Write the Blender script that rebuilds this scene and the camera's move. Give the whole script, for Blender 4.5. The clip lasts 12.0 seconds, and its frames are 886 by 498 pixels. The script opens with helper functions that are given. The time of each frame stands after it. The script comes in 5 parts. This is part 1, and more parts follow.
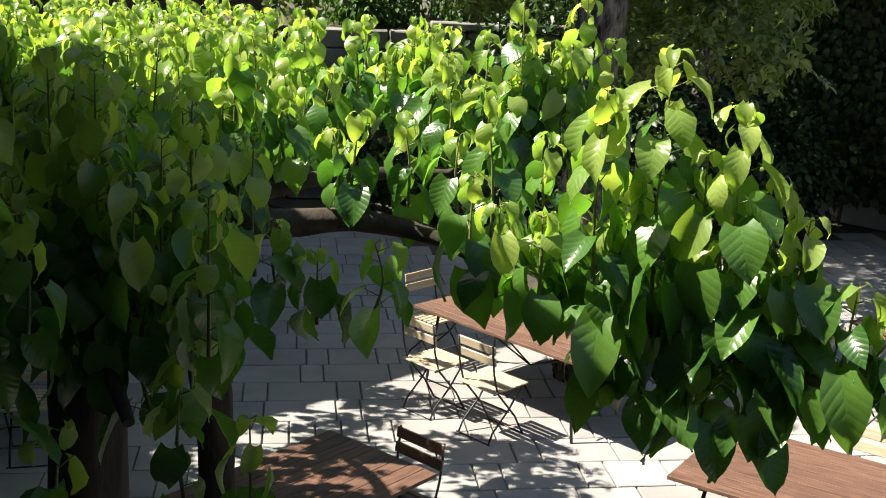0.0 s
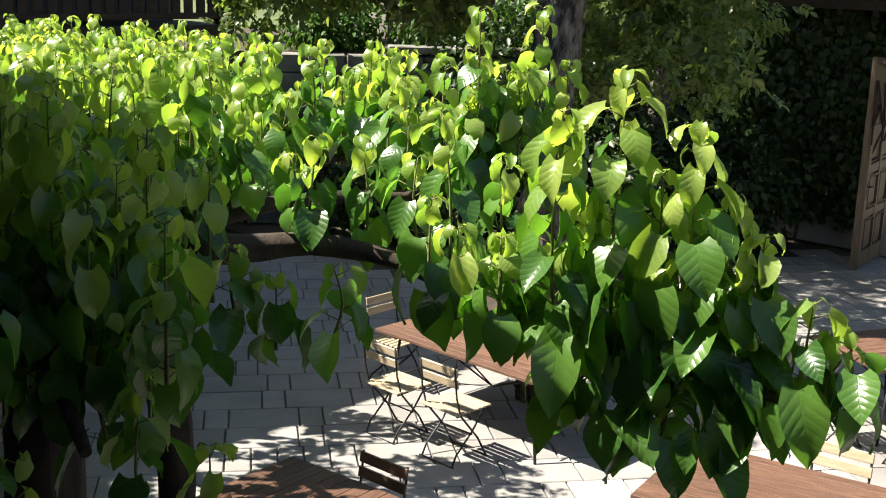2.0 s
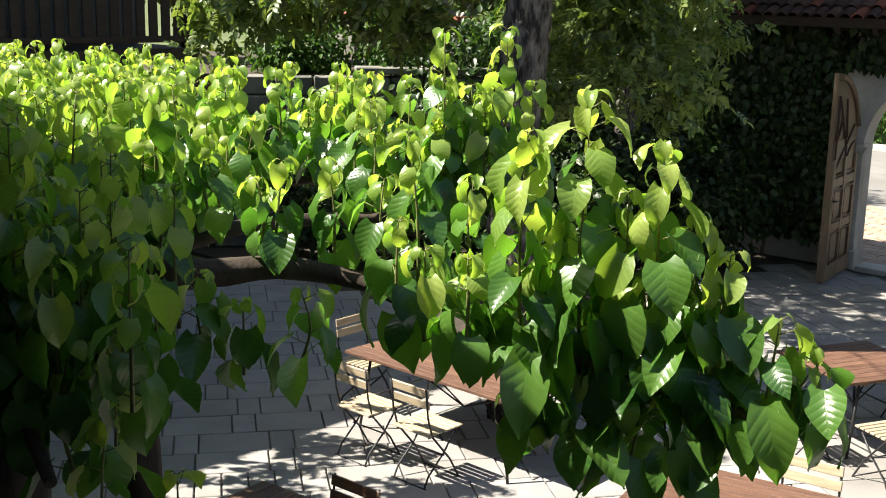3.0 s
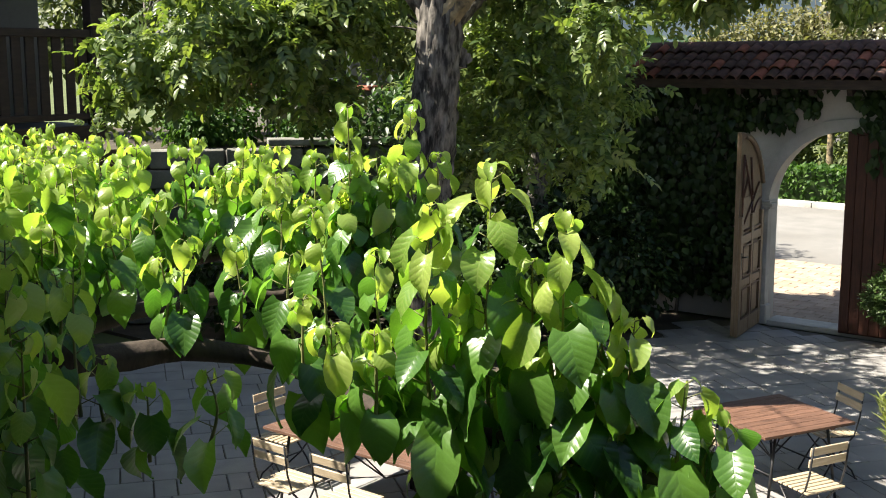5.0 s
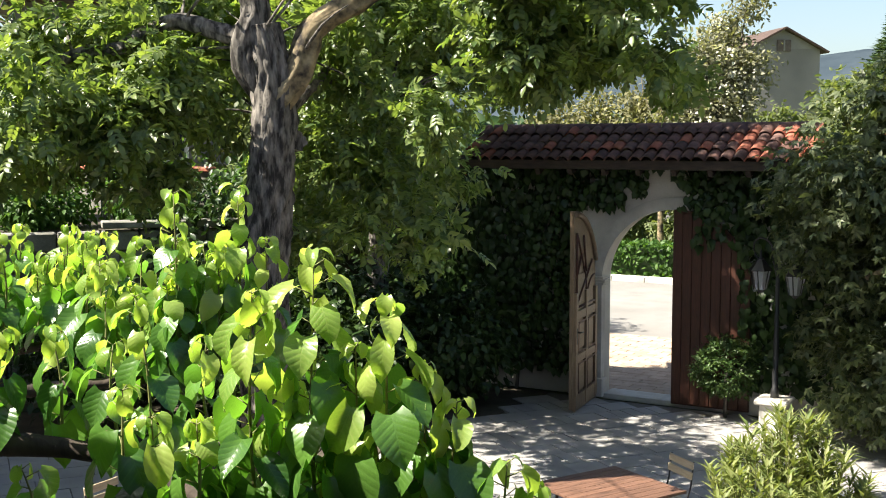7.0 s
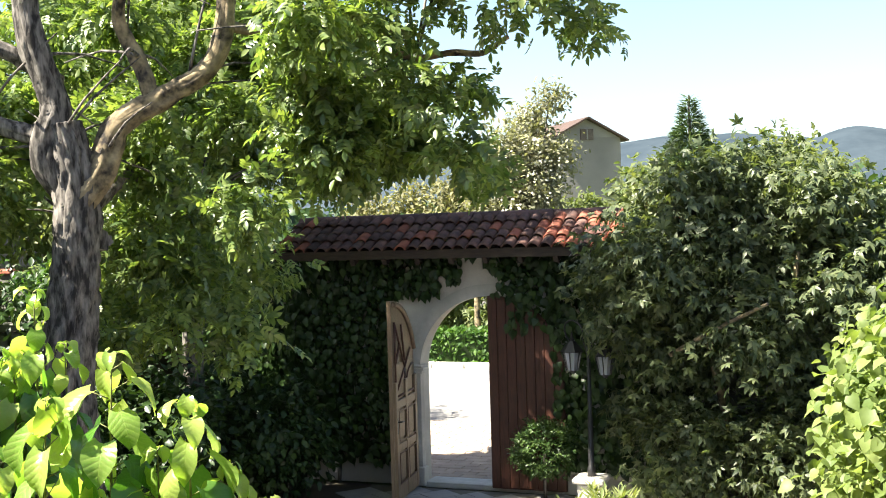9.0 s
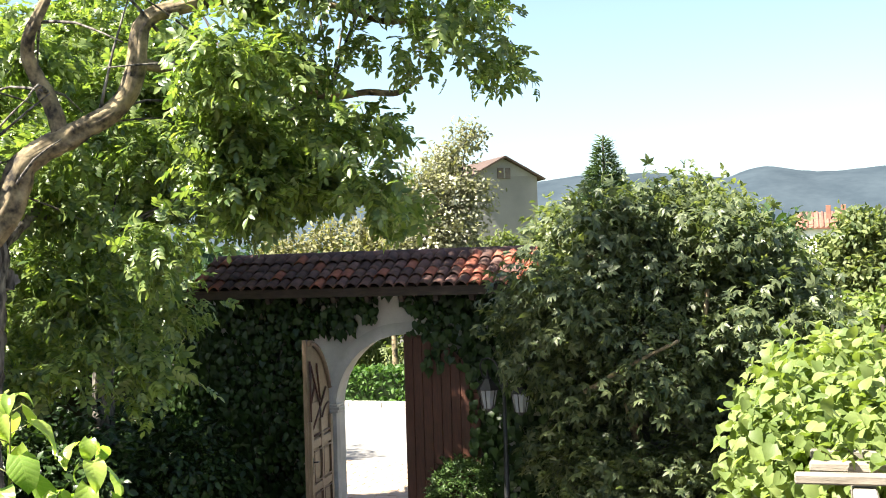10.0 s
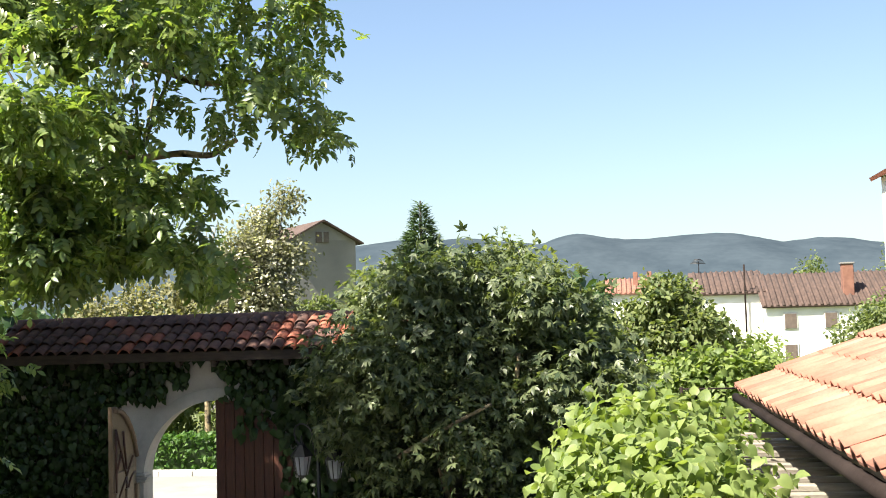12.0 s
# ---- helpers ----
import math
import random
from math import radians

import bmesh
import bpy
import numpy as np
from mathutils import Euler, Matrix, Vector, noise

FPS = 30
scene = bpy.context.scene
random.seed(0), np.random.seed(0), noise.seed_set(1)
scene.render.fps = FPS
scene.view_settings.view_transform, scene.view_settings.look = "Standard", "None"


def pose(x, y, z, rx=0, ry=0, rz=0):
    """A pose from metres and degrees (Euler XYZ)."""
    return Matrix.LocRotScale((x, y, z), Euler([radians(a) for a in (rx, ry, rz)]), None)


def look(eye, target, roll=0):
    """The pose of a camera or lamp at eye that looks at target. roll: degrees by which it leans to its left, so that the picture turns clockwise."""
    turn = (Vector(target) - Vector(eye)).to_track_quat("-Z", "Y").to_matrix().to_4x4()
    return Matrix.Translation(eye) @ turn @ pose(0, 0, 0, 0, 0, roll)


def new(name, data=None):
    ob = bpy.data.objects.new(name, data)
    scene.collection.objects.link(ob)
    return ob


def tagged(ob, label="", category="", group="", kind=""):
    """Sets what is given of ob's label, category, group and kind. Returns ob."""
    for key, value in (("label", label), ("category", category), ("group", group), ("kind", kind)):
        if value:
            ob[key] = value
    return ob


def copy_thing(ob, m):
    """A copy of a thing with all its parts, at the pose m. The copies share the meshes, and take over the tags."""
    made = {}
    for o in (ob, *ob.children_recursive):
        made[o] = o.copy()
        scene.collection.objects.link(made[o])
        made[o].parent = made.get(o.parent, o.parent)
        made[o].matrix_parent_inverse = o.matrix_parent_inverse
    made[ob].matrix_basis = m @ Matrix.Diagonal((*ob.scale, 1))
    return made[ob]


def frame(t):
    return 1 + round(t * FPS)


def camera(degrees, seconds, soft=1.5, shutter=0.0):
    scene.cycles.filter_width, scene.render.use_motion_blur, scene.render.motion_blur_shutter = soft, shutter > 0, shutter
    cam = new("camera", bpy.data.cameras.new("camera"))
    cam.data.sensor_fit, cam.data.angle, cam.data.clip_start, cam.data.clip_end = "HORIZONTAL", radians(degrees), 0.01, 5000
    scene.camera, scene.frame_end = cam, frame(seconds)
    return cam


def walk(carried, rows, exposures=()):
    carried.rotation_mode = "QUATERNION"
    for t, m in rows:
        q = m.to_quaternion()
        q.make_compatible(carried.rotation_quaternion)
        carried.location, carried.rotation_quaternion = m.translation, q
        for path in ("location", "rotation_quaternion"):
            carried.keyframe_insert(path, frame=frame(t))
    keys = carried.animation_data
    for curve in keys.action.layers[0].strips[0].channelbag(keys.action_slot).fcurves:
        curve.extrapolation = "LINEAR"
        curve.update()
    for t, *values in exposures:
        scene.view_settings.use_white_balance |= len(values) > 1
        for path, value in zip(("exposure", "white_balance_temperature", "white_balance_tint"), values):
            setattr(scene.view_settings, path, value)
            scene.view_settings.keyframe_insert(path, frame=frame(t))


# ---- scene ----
cam = camera(42.0, 12.0, soft=1.0)
# seconds, eye x y z, yaw, pitch, roll
ROWS = [
    (0.0, -0.016, -0.018, 3.908, -43.55, -14.67, -2.15),
    (0.5, -0.015, -0.018, 3.908, -43.75, -14.56, -2.02),
    (1.0, -0.013, -0.020, 3.907, -44.28, -14.24, -2.08),
    (1.5, -0.015, -0.021, 3.909, -44.93, -14.00, -2.04),
    (2.0, -0.010, -0.023, 3.907, -45.65, -13.47, -1.70),
    (2.5, -0.008, -0.026, 3.909, -46.64, -12.96, -1.43),
    (3.0, 0.001, -0.026, 3.913, -47.28, -12.46, -1.21),
    (5.0, 0.046, -0.053, 3.940, -51.52, -9.16, 0.05),
    (5.5, 0.051, -0.070, 3.947, -53.05, -8.14, 0.23),
    (6.0, 0.051, -0.091, 3.953, -54.69, -7.43, -0.01),
    (6.5, 0.053, -0.116, 3.960, -56.71, -6.80, -0.12),
    (7.0, 0.045, -0.144, 3.966, -59.22, -5.26, 0.05),
    (9.0, 0.025, -0.225, 3.979, -68.22, -0.90, 1.66),
    (9.5, 0.019, -0.249, 3.982, -70.19, 0.04, 1.56),
    (10.0, 0.012, -0.269, 3.982, -72.26, 0.87, 1.72),
    (10.5, 0.005, -0.287, 3.984, -74.68, 2.09, 1.67),
    (11.0, -0.001, -0.302, 3.986, -77.04, 2.87, 1.50),
    (11.5, -0.003, -0.310, 3.984, -79.32, 3.35, 1.73),
    (12.0, -0.004, -0.315, 3.983, -81.25, 3.79, 1.64),
]
walk(cam, [(t, pose(x, y, z, 90 + pitch, roll, yaw)) for t, x, y, z, yaw, pitch, roll in ROWS],
     exposures=[(0.0, 1.55), (5.0, 1.65), (7.0, 1.85), (9.0, 2.4), (10.5, 2.35), (12.0, 1.98)])

# ---- daylight ----
SUN_DIR = Vector((-0.56, 0.58, 1.02)).normalized()
world = bpy.data.worlds.new("sky")
scene.world = world
world.use_nodes = True
wn = world.node_tree
sky = wn.nodes.new("ShaderNodeTexSky")
sky.sky_type = "NISHITA"
sky.sun_disc = False
sky.sun_elevation = math.asin(SUN_DIR.z)
sky.sun_rotation = math.atan2(SUN_DIR.x, SUN_DIR.y) % (2 * math.pi)
sky.air_density = 1.0
sky.dust_density = 1.6
wn.links.new(sky.outputs[0], wn.nodes["Background"].inputs[0])
wn.nodes["Background"].inputs[1].default_value = 0.058
sun_data = bpy.data.lights.new("sun", "SUN")
sun_data.energy, sun_data.angle, sun_data.color = 5.0, radians(0.55), (1.0, 0.93, 0.80)
sun = new("sun", sun_data)
sun.matrix_world = look(SUN_DIR * 60, (0, 0, 0))


# ---- materials ----
def mat_base(name):
    m = bpy.data.materials.new(name)
    m.use_nodes = True
    nt = m.node_tree
    return m, nt, nt.nodes["Principled BSDF"]


def surface(name, dark, light, scale=6.0, rough=0.7, bump=0.3, fine=60.0, stretch=(1, 1, 1), metal=0.0, per_piece=0.0, stain=0.0, spec=0.5, lo=0.42, hi=0.95):
    """Two scales of noise between two colours, stains and fine relief, in metres."""
    m, nt, b = mat_base(name)
    n, l = nt.nodes.new, nt.links.new
    co = n("ShaderNodeTexCoord")
    mp = n("ShaderNodeMapping")
    mp.inputs["Scale"].default_value = stretch
    l(co.outputs["Object"], mp.inputs["Vector"])
    info = n("ShaderNodeObjectInfo")
    shift = n("ShaderNodeVectorMath")
    shift.operation = "MULTIPLY_ADD"
    shift.inputs[1].default_value = (37.0, 53.0, 71.0)
    comb = n("ShaderNodeCombineXYZ")
    for k in range(3):
        l(info.outputs["Random"], comb.inputs[k])
    l(comb.outputs[0], shift.inputs[0])
    l(mp.outputs[0], shift.inputs[2])
    big, small = n("ShaderNodeTexNoise"), n("ShaderNodeTexNoise")
    big.inputs["Scale"].default_value, small.inputs["Scale"].default_value = scale, fine
    big.inputs["Detail"].default_value, small.inputs["Detail"].default_value = 6.0, 4.0
    l(shift.outputs[0], big.inputs["Vector"])
    l(shift.outputs[0], small.inputs["Vector"])
    add = n("ShaderNodeMath")
    add.operation = "MULTIPLY_ADD"
    add.inputs[1].default_value = 0.35
    l(small.outputs[0], add.inputs[0])
    l(big.outputs[0], add.inputs[2])
    ramp = n("ShaderNodeValToRGB")
    ramp.color_ramp.elements[0].position, ramp.color_ramp.elements[1].position = lo, hi
    ramp.color_ramp.elements[0].color, ramp.color_ramp.elements[1].color = (*dark, 1), (*light, 1)
    l(add.outputs[0], ramp.inputs[0])
    col = ramp.outputs[0]
    if per_piece:
        isl = n("ShaderNodeNewGeometry")
        s = n("ShaderNodeMath")
        s.operation = "ADD"
        l(isl.outputs["Random Per Island"], s.inputs[0])
        l(info.outputs["Random"], s.inputs[1])
        f = n("ShaderNodeMath")
        f.operation = "FRACT"
        l(s.outputs[0], f.inputs[0])
        mr = n("ShaderNodeMapRange")
        mr.inputs[3].default_value, mr.inputs[4].default_value = 1 - per_piece, 1 + per_piece
        l(f.outputs[0], mr.inputs[0])
        hsv = n("ShaderNodeHueSaturation")
        l(mr.outputs[0], hsv.inputs["Value"])
        l(col, hsv.inputs["Color"])
        col = hsv.outputs[0]
    if stain:
        sn = n("ShaderNodeTexNoise")
        sn.inputs["Scale"].default_value, sn.inputs["Detail"].default_value = scale * 0.25, 8.0
        l(shift.outputs[0], sn.inputs["Vector"])
        sr = n("ShaderNodeMapRange")
        sr.inputs[1].default_value, sr.inputs[2].default_value, sr.inputs[3].default_value, sr.inputs[4].default_value = 0.5, 0.7, 0.0, stain
        l(sn.outputs[0], sr.inputs[0])
        mx = n("ShaderNodeMixRGB")
        mx.blend_type = "MULTIPLY"
        mx.inputs[2].default_value = (0.35, 0.32, 0.28, 1)
        l(sr.outputs[0], mx.inputs[0])
        l(col, mx.inputs[1])
        col = mx.outputs[0]
    l(col, b.inputs["Base Color"])
    b.inputs["Roughness"].default_value, b.inputs["Metallic"].default_value = rough, metal
    b.inputs["Specular IOR Level"].default_value = spec
    bp = n("ShaderNodeBump")
    bp.inputs["Strength"].default_value, bp.inputs["Distance"].default_value = bump, 0.01
    l(add.outputs[0], bp.inputs["Height"])
    l(bp.outputs[0], b.inputs["Normal"])
    return m


def leaf_material(name, old, young, rough=0.42, glow=0.4, spec=0.4, veins=False):
    """A leaf: glossy above, and letting light through; the colour differs from leaf to leaf."""
    m, nt, b = mat_base(name)
    n, l = nt.nodes.new, nt.links.new
    info, isl = n("ShaderNodeObjectInfo"), n("ShaderNodeNewGeometry")
    s, f = n("ShaderNodeMath"), n("ShaderNodeMath")
    s.operation, f.operation = "ADD", "FRACT"
    l(isl.outputs["Random Per Island"], s.inputs[0])
    l(info.outputs["Random"], s.inputs[1])
    l(s.outputs[0], f.inputs[0])
    co, nz = n("ShaderNodeTexCoord"), n("ShaderNodeTexNoise")
    nz.inputs["Scale"].default_value, nz.inputs["Detail"].default_value = 25.0, 4.0
    l(co.outputs["Object"], nz.inputs["Vector"])
    mixf = n("ShaderNodeMath")
    mixf.operation = "MULTIPLY_ADD"
    mixf.inputs[1].default_value, mixf.inputs[2].default_value = 0.5, -0.25
    l(nz.outputs[0], mixf.inputs[0])
    a = n("ShaderNodeMath")
    a.operation = "ADD"
    l(mixf.outputs[0], a.inputs[0])
    l(f.outputs[0], a.inputs[1])
    ramp = n("ShaderNodeValToRGB")
    ramp.color_ramp.elements[0].color, ramp.color_ramp.elements[1].color = (*old, 1), (*young, 1)
    l(a.outputs[0], ramp.inputs[0])
    height = nz.outputs[0]
    colour = ramp.outputs[0]
    if veins:
        uv, sep, ab, lean_, rip = n("ShaderNodeUVMap"), n("ShaderNodeSeparateXYZ"), n("ShaderNodeMath"), n("ShaderNodeMath"), n("ShaderNodeMath")
        ab.operation, lean_.operation, rip.operation = "ABSOLUTE", "MULTIPLY_ADD", "PINGPONG"
        l(uv.outputs[0], sep.inputs[0])
        l(sep.outputs[0], ab.inputs[0])
        lean_.inputs[1].default_value = -0.75
        l(ab.outputs[0], lean_.inputs[0])
        l(sep.outputs[1], lean_.inputs[2])
        rip.inputs[1].default_value = 0.075
        l(lean_.outputs[0], rip.inputs[0])
        side, rib, both = n("ShaderNodeMapRange"), n("ShaderNodeMapRange"), n("ShaderNodeMath")
        side.inputs[1].default_value, side.inputs[2].default_value = 0.0, 0.05
        rib.inputs[1].default_value, rib.inputs[2].default_value = 0.004, 0.02
        l(rip.outputs[0], side.inputs[0])
        l(ab.outputs[0], rib.inputs[0])
        both.operation = "MINIMUM"
        l(side.outputs[0], both.inputs[0])
        l(rib.outputs[0], both.inputs[1])
        height = both.outputs[0]
        pale = n("ShaderNodeMixRGB")
        pale.inputs[1].default_value = (young[0] * 1.35, young[1] * 1.25, young[2] * 1.6, 1)
        soft_ = n("ShaderNodeMapRange")
        soft_.inputs[2].default_value, soft_.inputs[3].default_value = 0.6, 0.72
        l(both.outputs[0], soft_.inputs[0])
        l(soft_.outputs[0], pale.inputs[0])
        l(colour, pale.inputs[2])
        colour = pale.outputs[0]
    l(colour, b.inputs["Base Color"])
    b.inputs["Roughness"].default_value = rough
    b.inputs["Specular IOR Level"].default_value = spec
    tr, mx = n("ShaderNodeBsdfTranslucent"), n("ShaderNodeMixShader")
    warm = n("ShaderNodeMixRGB")
    warm.blend_type = "MULTIPLY"
    warm.inputs[0].default_value = 1.0
    warm.inputs[2].default_value = (1.65, 1.72, 0.7, 1)
    l(ramp.outputs[0], warm.inputs[1])
    l(warm.outputs[0], tr.inputs[0])
    mx.inputs[0].default_value = glow
    l(b.outputs[0], mx.inputs[1])
    l(tr.outputs[0], mx.inputs[2])
    l(mx.outputs[0], nt.nodes["Material Output"].inputs[0])
    bp = n("ShaderNodeBump")
    bp.inputs["Strength"].default_value, bp.inputs["Distance"].default_value = 0.12, 0.01
    l(height, bp.inputs["Height"])
    l(bp.outputs[0], b.inputs["Normal"])
    return m


M_PAVE = surface("grey_paving_stone", (0.24, 0.23, 0.225), (0.36, 0.345, 0.33), 3.0, 0.8, 0.25, 90, per_piece=0.10, stain=0.35)
M_JOINT = surface("joint_sand", (0.09, 0.08, 0.07), (0.16, 0.145, 0.12), 9, 0.95, 0.5)
M_SOIL = surface("garden_soil", (0.035, 0.028, 0.02), (0.09, 0.075, 0.05), 3, 0.95, 0.8, 30)
M_GRASS = surface("grass_field", (0.05, 0.075, 0.02), (0.13, 0.15, 0.05), 0.3, 0.95, 0.6, 8)
M_ROAD = surface("pale_worn_asphalt", (0.17, 0.165, 0.155), (0.25, 0.24, 0.225), 1.5, 0.9, 0.4, 120, stain=0.3)
M_BRICK = surface("clay_paver", (0.30, 0.22, 0.16), (0.45, 0.35, 0.26), 4, 0.85, 0.3, 70, per_piece=0.15)
M_TABLE = surface("brown_stained_wood", (0.07, 0.037, 0.025), (0.20, 0.105, 0.068), 5, 0.55, 0.25, 40, stretch=(1, 9, 9), per_piece=0.14)
M_SLAT = surface("varnished_pale_wood", (0.36, 0.28, 0.18), (0.52, 0.43, 0.31), 5, 0.38, 0.2, 40, stretch=(9, 1, 9), per_piece=0.1)
M_DARKSLAT = surface("dark_brown_slat", (0.09, 0.05, 0.032), (0.20, 0.11, 0.07), 5, 0.45, 0.2, 40, stretch=(9, 1, 9), per_piece=0.1)
M_IRON = surface("black_painted_iron", (0.012, 0.012, 0.013), (0.03, 0.03, 0.032), 12, 0.45, 0.1, 100)
M_BARK = surface("rough_grey_bark", (0.020, 0.017, 0.014), (0.25, 0.225, 0.195), 17, 0.95, 1.0, 46, stretch=(1, 1, 0.3), lo=0.55, hi=0.90)
M_MBARK = surface("dark_mulberry_bark", (0.018, 0.013, 0.010), (0.07, 0.052, 0.038), 12, 0.95, 1.0, 60, stretch=(1, 1, 0.3))
M_LICHEN = surface("lichened_bark", (0.020, 0.016, 0.013), (0.34, 0.265, 0.15), 13, 0.95, 1.0, 45, stretch=(0.5, 0.5, 0.5), lo=0.52, hi=0.85)
M_STEM = surface("green_brown_shoot", (0.09, 0.10, 0.03), (0.20, 0.20, 0.07), 20, 0.6, 0.2)
M_PLASTER = surface("old_white_plaster", (0.44, 0.41, 0.37), (0.66, 0.63, 0.58), 2.2, 0.9, 0.3, 60, stain=0.5)
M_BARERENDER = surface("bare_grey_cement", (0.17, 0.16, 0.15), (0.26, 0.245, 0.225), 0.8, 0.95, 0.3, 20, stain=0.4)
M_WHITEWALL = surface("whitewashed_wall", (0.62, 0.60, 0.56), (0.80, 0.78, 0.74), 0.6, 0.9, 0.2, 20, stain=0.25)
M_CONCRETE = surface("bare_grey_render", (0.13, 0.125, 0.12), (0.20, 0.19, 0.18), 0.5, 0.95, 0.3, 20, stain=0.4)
# Dark from weathering and from the shade over most of the gate roof.
M_OLDTILE = surface("weathered_shaded_tile", (0.05, 0.03, 0.027), (0.17, 0.085, 0.065), 8, 0.85, 0.5, 60, per_piece=0.35, stain=0.5)
M_REDTILE = surface("red_clay_tile", (0.20, 0.06, 0.035), (0.36, 0.12, 0.07), 8, 0.8, 0.4, 60, per_piece=0.2, stain=0.3)
M_ORANGE = surface("new_orange_clay_tile", (0.21, 0.085, 0.055), (0.33, 0.155, 0.105), 5, 0.75, 0.3, 60, per_piece=0.25, stain=0.3)
M_BROWNTILE = surface("old_brown_roof_tile", (0.034, 0.022, 0.018), (0.088, 0.055, 0.043), 2.5, 0.9, 0.4, 30, per_piece=0.25)
M_DOOR = surface("light_oiled_oak", (0.15, 0.10, 0.06), (0.27, 0.19, 0.12), 6, 0.5, 0.25, 40, stretch=(9, 9, 1))
M_DOORDARK = surface("red_brown_door_boards", (0.045, 0.016, 0.010), (0.10, 0.035, 0.02), 6, 0.5, 0.25, 40, stretch=(9, 9, 1), per_piece=0.08)
M_DARKWOOD = surface("dark_brown_timber", (0.022, 0.014, 0.01), (0.06, 0.038, 0.026), 6, 0.7, 0.3, 40, stretch=(1, 1, 5))
M_GREYWOOD = surface("sun_bleached_wood", (0.13, 0.11, 0.085), (0.27, 0.24, 0.195), 5, 0.85, 0.4, 50, stretch=(9, 1, 9), per_piece=0.2)
M_STONE = surface("pale_limestone", (0.42, 0.40, 0.36), (0.62, 0.60, 0.55), 6, 0.85, 0.4, 60, stain=0.4)
M_OLDSTONE = surface("mossy_grey_stone", (0.10, 0.10, 0.085), (0.27, 0.26, 0.23), 3, 0.95, 0.8, 40, per_piece=0.2, stain=0.5)
M_FARRED = surface("faded_red_roof_tile", (0.14, 0.062, 0.042), (0.24, 0.115, 0.08), 2.5, 0.9, 0.4, 30, per_piece=0.2)
# Hill colour carries the blue-grey of distance haze.
M_HILL = surface("hazed_wooded_hill", (0.030, 0.042, 0.054), (0.052, 0.068, 0.082), 0.008, 1.0, 0.0, 0.05, spec=0.0)
M_SHUTTER = surface("brown_shutter", (0.07, 0.05, 0.04), (0.13, 0.10, 0.08), 4, 0.7, 0.2)
M_GUTTER = surface("brown_painted_gutter", (0.014, 0.010, 0.009), (0.032, 0.024, 0.021), 4, 0.9, 0.1, spec=0.08)

L_MUL = leaf_material("mulberry_leaf", (0.034, 0.105, 0.02), (0.125, 0.26, 0.042), 0.30, 0.48, 0.8, True)
L_MULTOP = leaf_material("young_mulberry_leaf", (0.16, 0.28, 0.05), (0.36, 0.45, 0.11), 0.32, 0.5, 0.6, True)
L_WALNUT = leaf_material("walnut_leaf", (0.062, 0.108, 0.032), (0.19, 0.24, 0.072), 0.36, 0.46, 0.6)
L_FIG = leaf_material("fig_leaf", (0.048, 0.072, 0.036), (0.155, 0.182, 0.088), 0.42, 0.38, 0.4)
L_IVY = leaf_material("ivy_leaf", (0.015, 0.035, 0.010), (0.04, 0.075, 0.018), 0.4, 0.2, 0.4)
L_VINE = leaf_material("grape_leaf", (0.09, 0.135, 0.035), (0.22, 0.27, 0.09), 0.5, 0.42, 0.3)
L_OLEANDER = leaf_material("narrow_grey_green_leaf", (0.10, 0.14, 0.04), (0.24, 0.26, 0.10), 0.5, 0.35, 0.3)
L_BOX = leaf_material("boxwood_leaf", (0.03, 0.07, 0.018), (0.09, 0.14, 0.04), 0.4, 0.25, 0.4)
L_HEDGE = leaf_material("hedge_leaf", (0.03, 0.08, 0.014), (0.08, 0.15, 0.03), 0.5, 0.35, 0.3)
L_GREY = leaf_material("silvery_leaf", (0.10, 0.105, 0.065), (0.24, 0.235, 0.165), 0.5, 0.35, 0.25)
L_SCRUB = leaf_material("dry_scrub_leaf", (0.11, 0.11, 0.06), (0.24, 0.23, 0.12), 0.6, 0.3, 0.2)
L_BLOSSOM = leaf_material("white_blossom", (0.55, 0.53, 0.45), (0.75, 0.73, 0.66), 0.6, 0.3, 0.2)
L_FIR = leaf_material("fir_needles", (0.035, 0.065, 0.03), (0.08, 0.12, 0.05), 0.6, 0.15, 0.2)
L_FARTREE = leaf_material("garden_tree_leaf", (0.062, 0.092, 0.034), (0.18, 0.205, 0.082), 0.5, 0.35, 0.25)

glass, gnt, gb = mat_base("lantern_glass")
gb.inputs["Base Color"].default_value = (0.75, 0.78, 0.82, 1)
gb.inputs["Roughness"].default_value = 0.15
gb.inputs["Transmission Weight"].default_value = 0.6
pane_m, pnt, pb = mat_base("window_glass")
pb.inputs["Base Color"].default_value = (0.03, 0.035, 0.04, 1)
pb.inputs["Roughness"].default_value = 0.06


# ---- builders ----
def part(name, bm, material, parent, label="", kind=""):
    me = bpy.data.meshes.new(name)
    bm.to_mesh(me)
    bm.free()
    me.materials.append(material)
    ob = new(name, me)
    ob.parent = parent
    return tagged(ob, label, kind=kind)


def thing(name, label, category, at=(0, 0, 0), turn=0.0, group="", kind=""):
    ob = new(name)
    ob.empty_display_size = 0.2
    ob.matrix_world = pose(*at, 0, 0, turn)
    return tagged(ob, label, category, group, kind)


def solid(name, bm, material, label, category, kind="", group=""):
    ob = part(name, bm, material, None)
    return tagged(ob, label, category, group, kind)


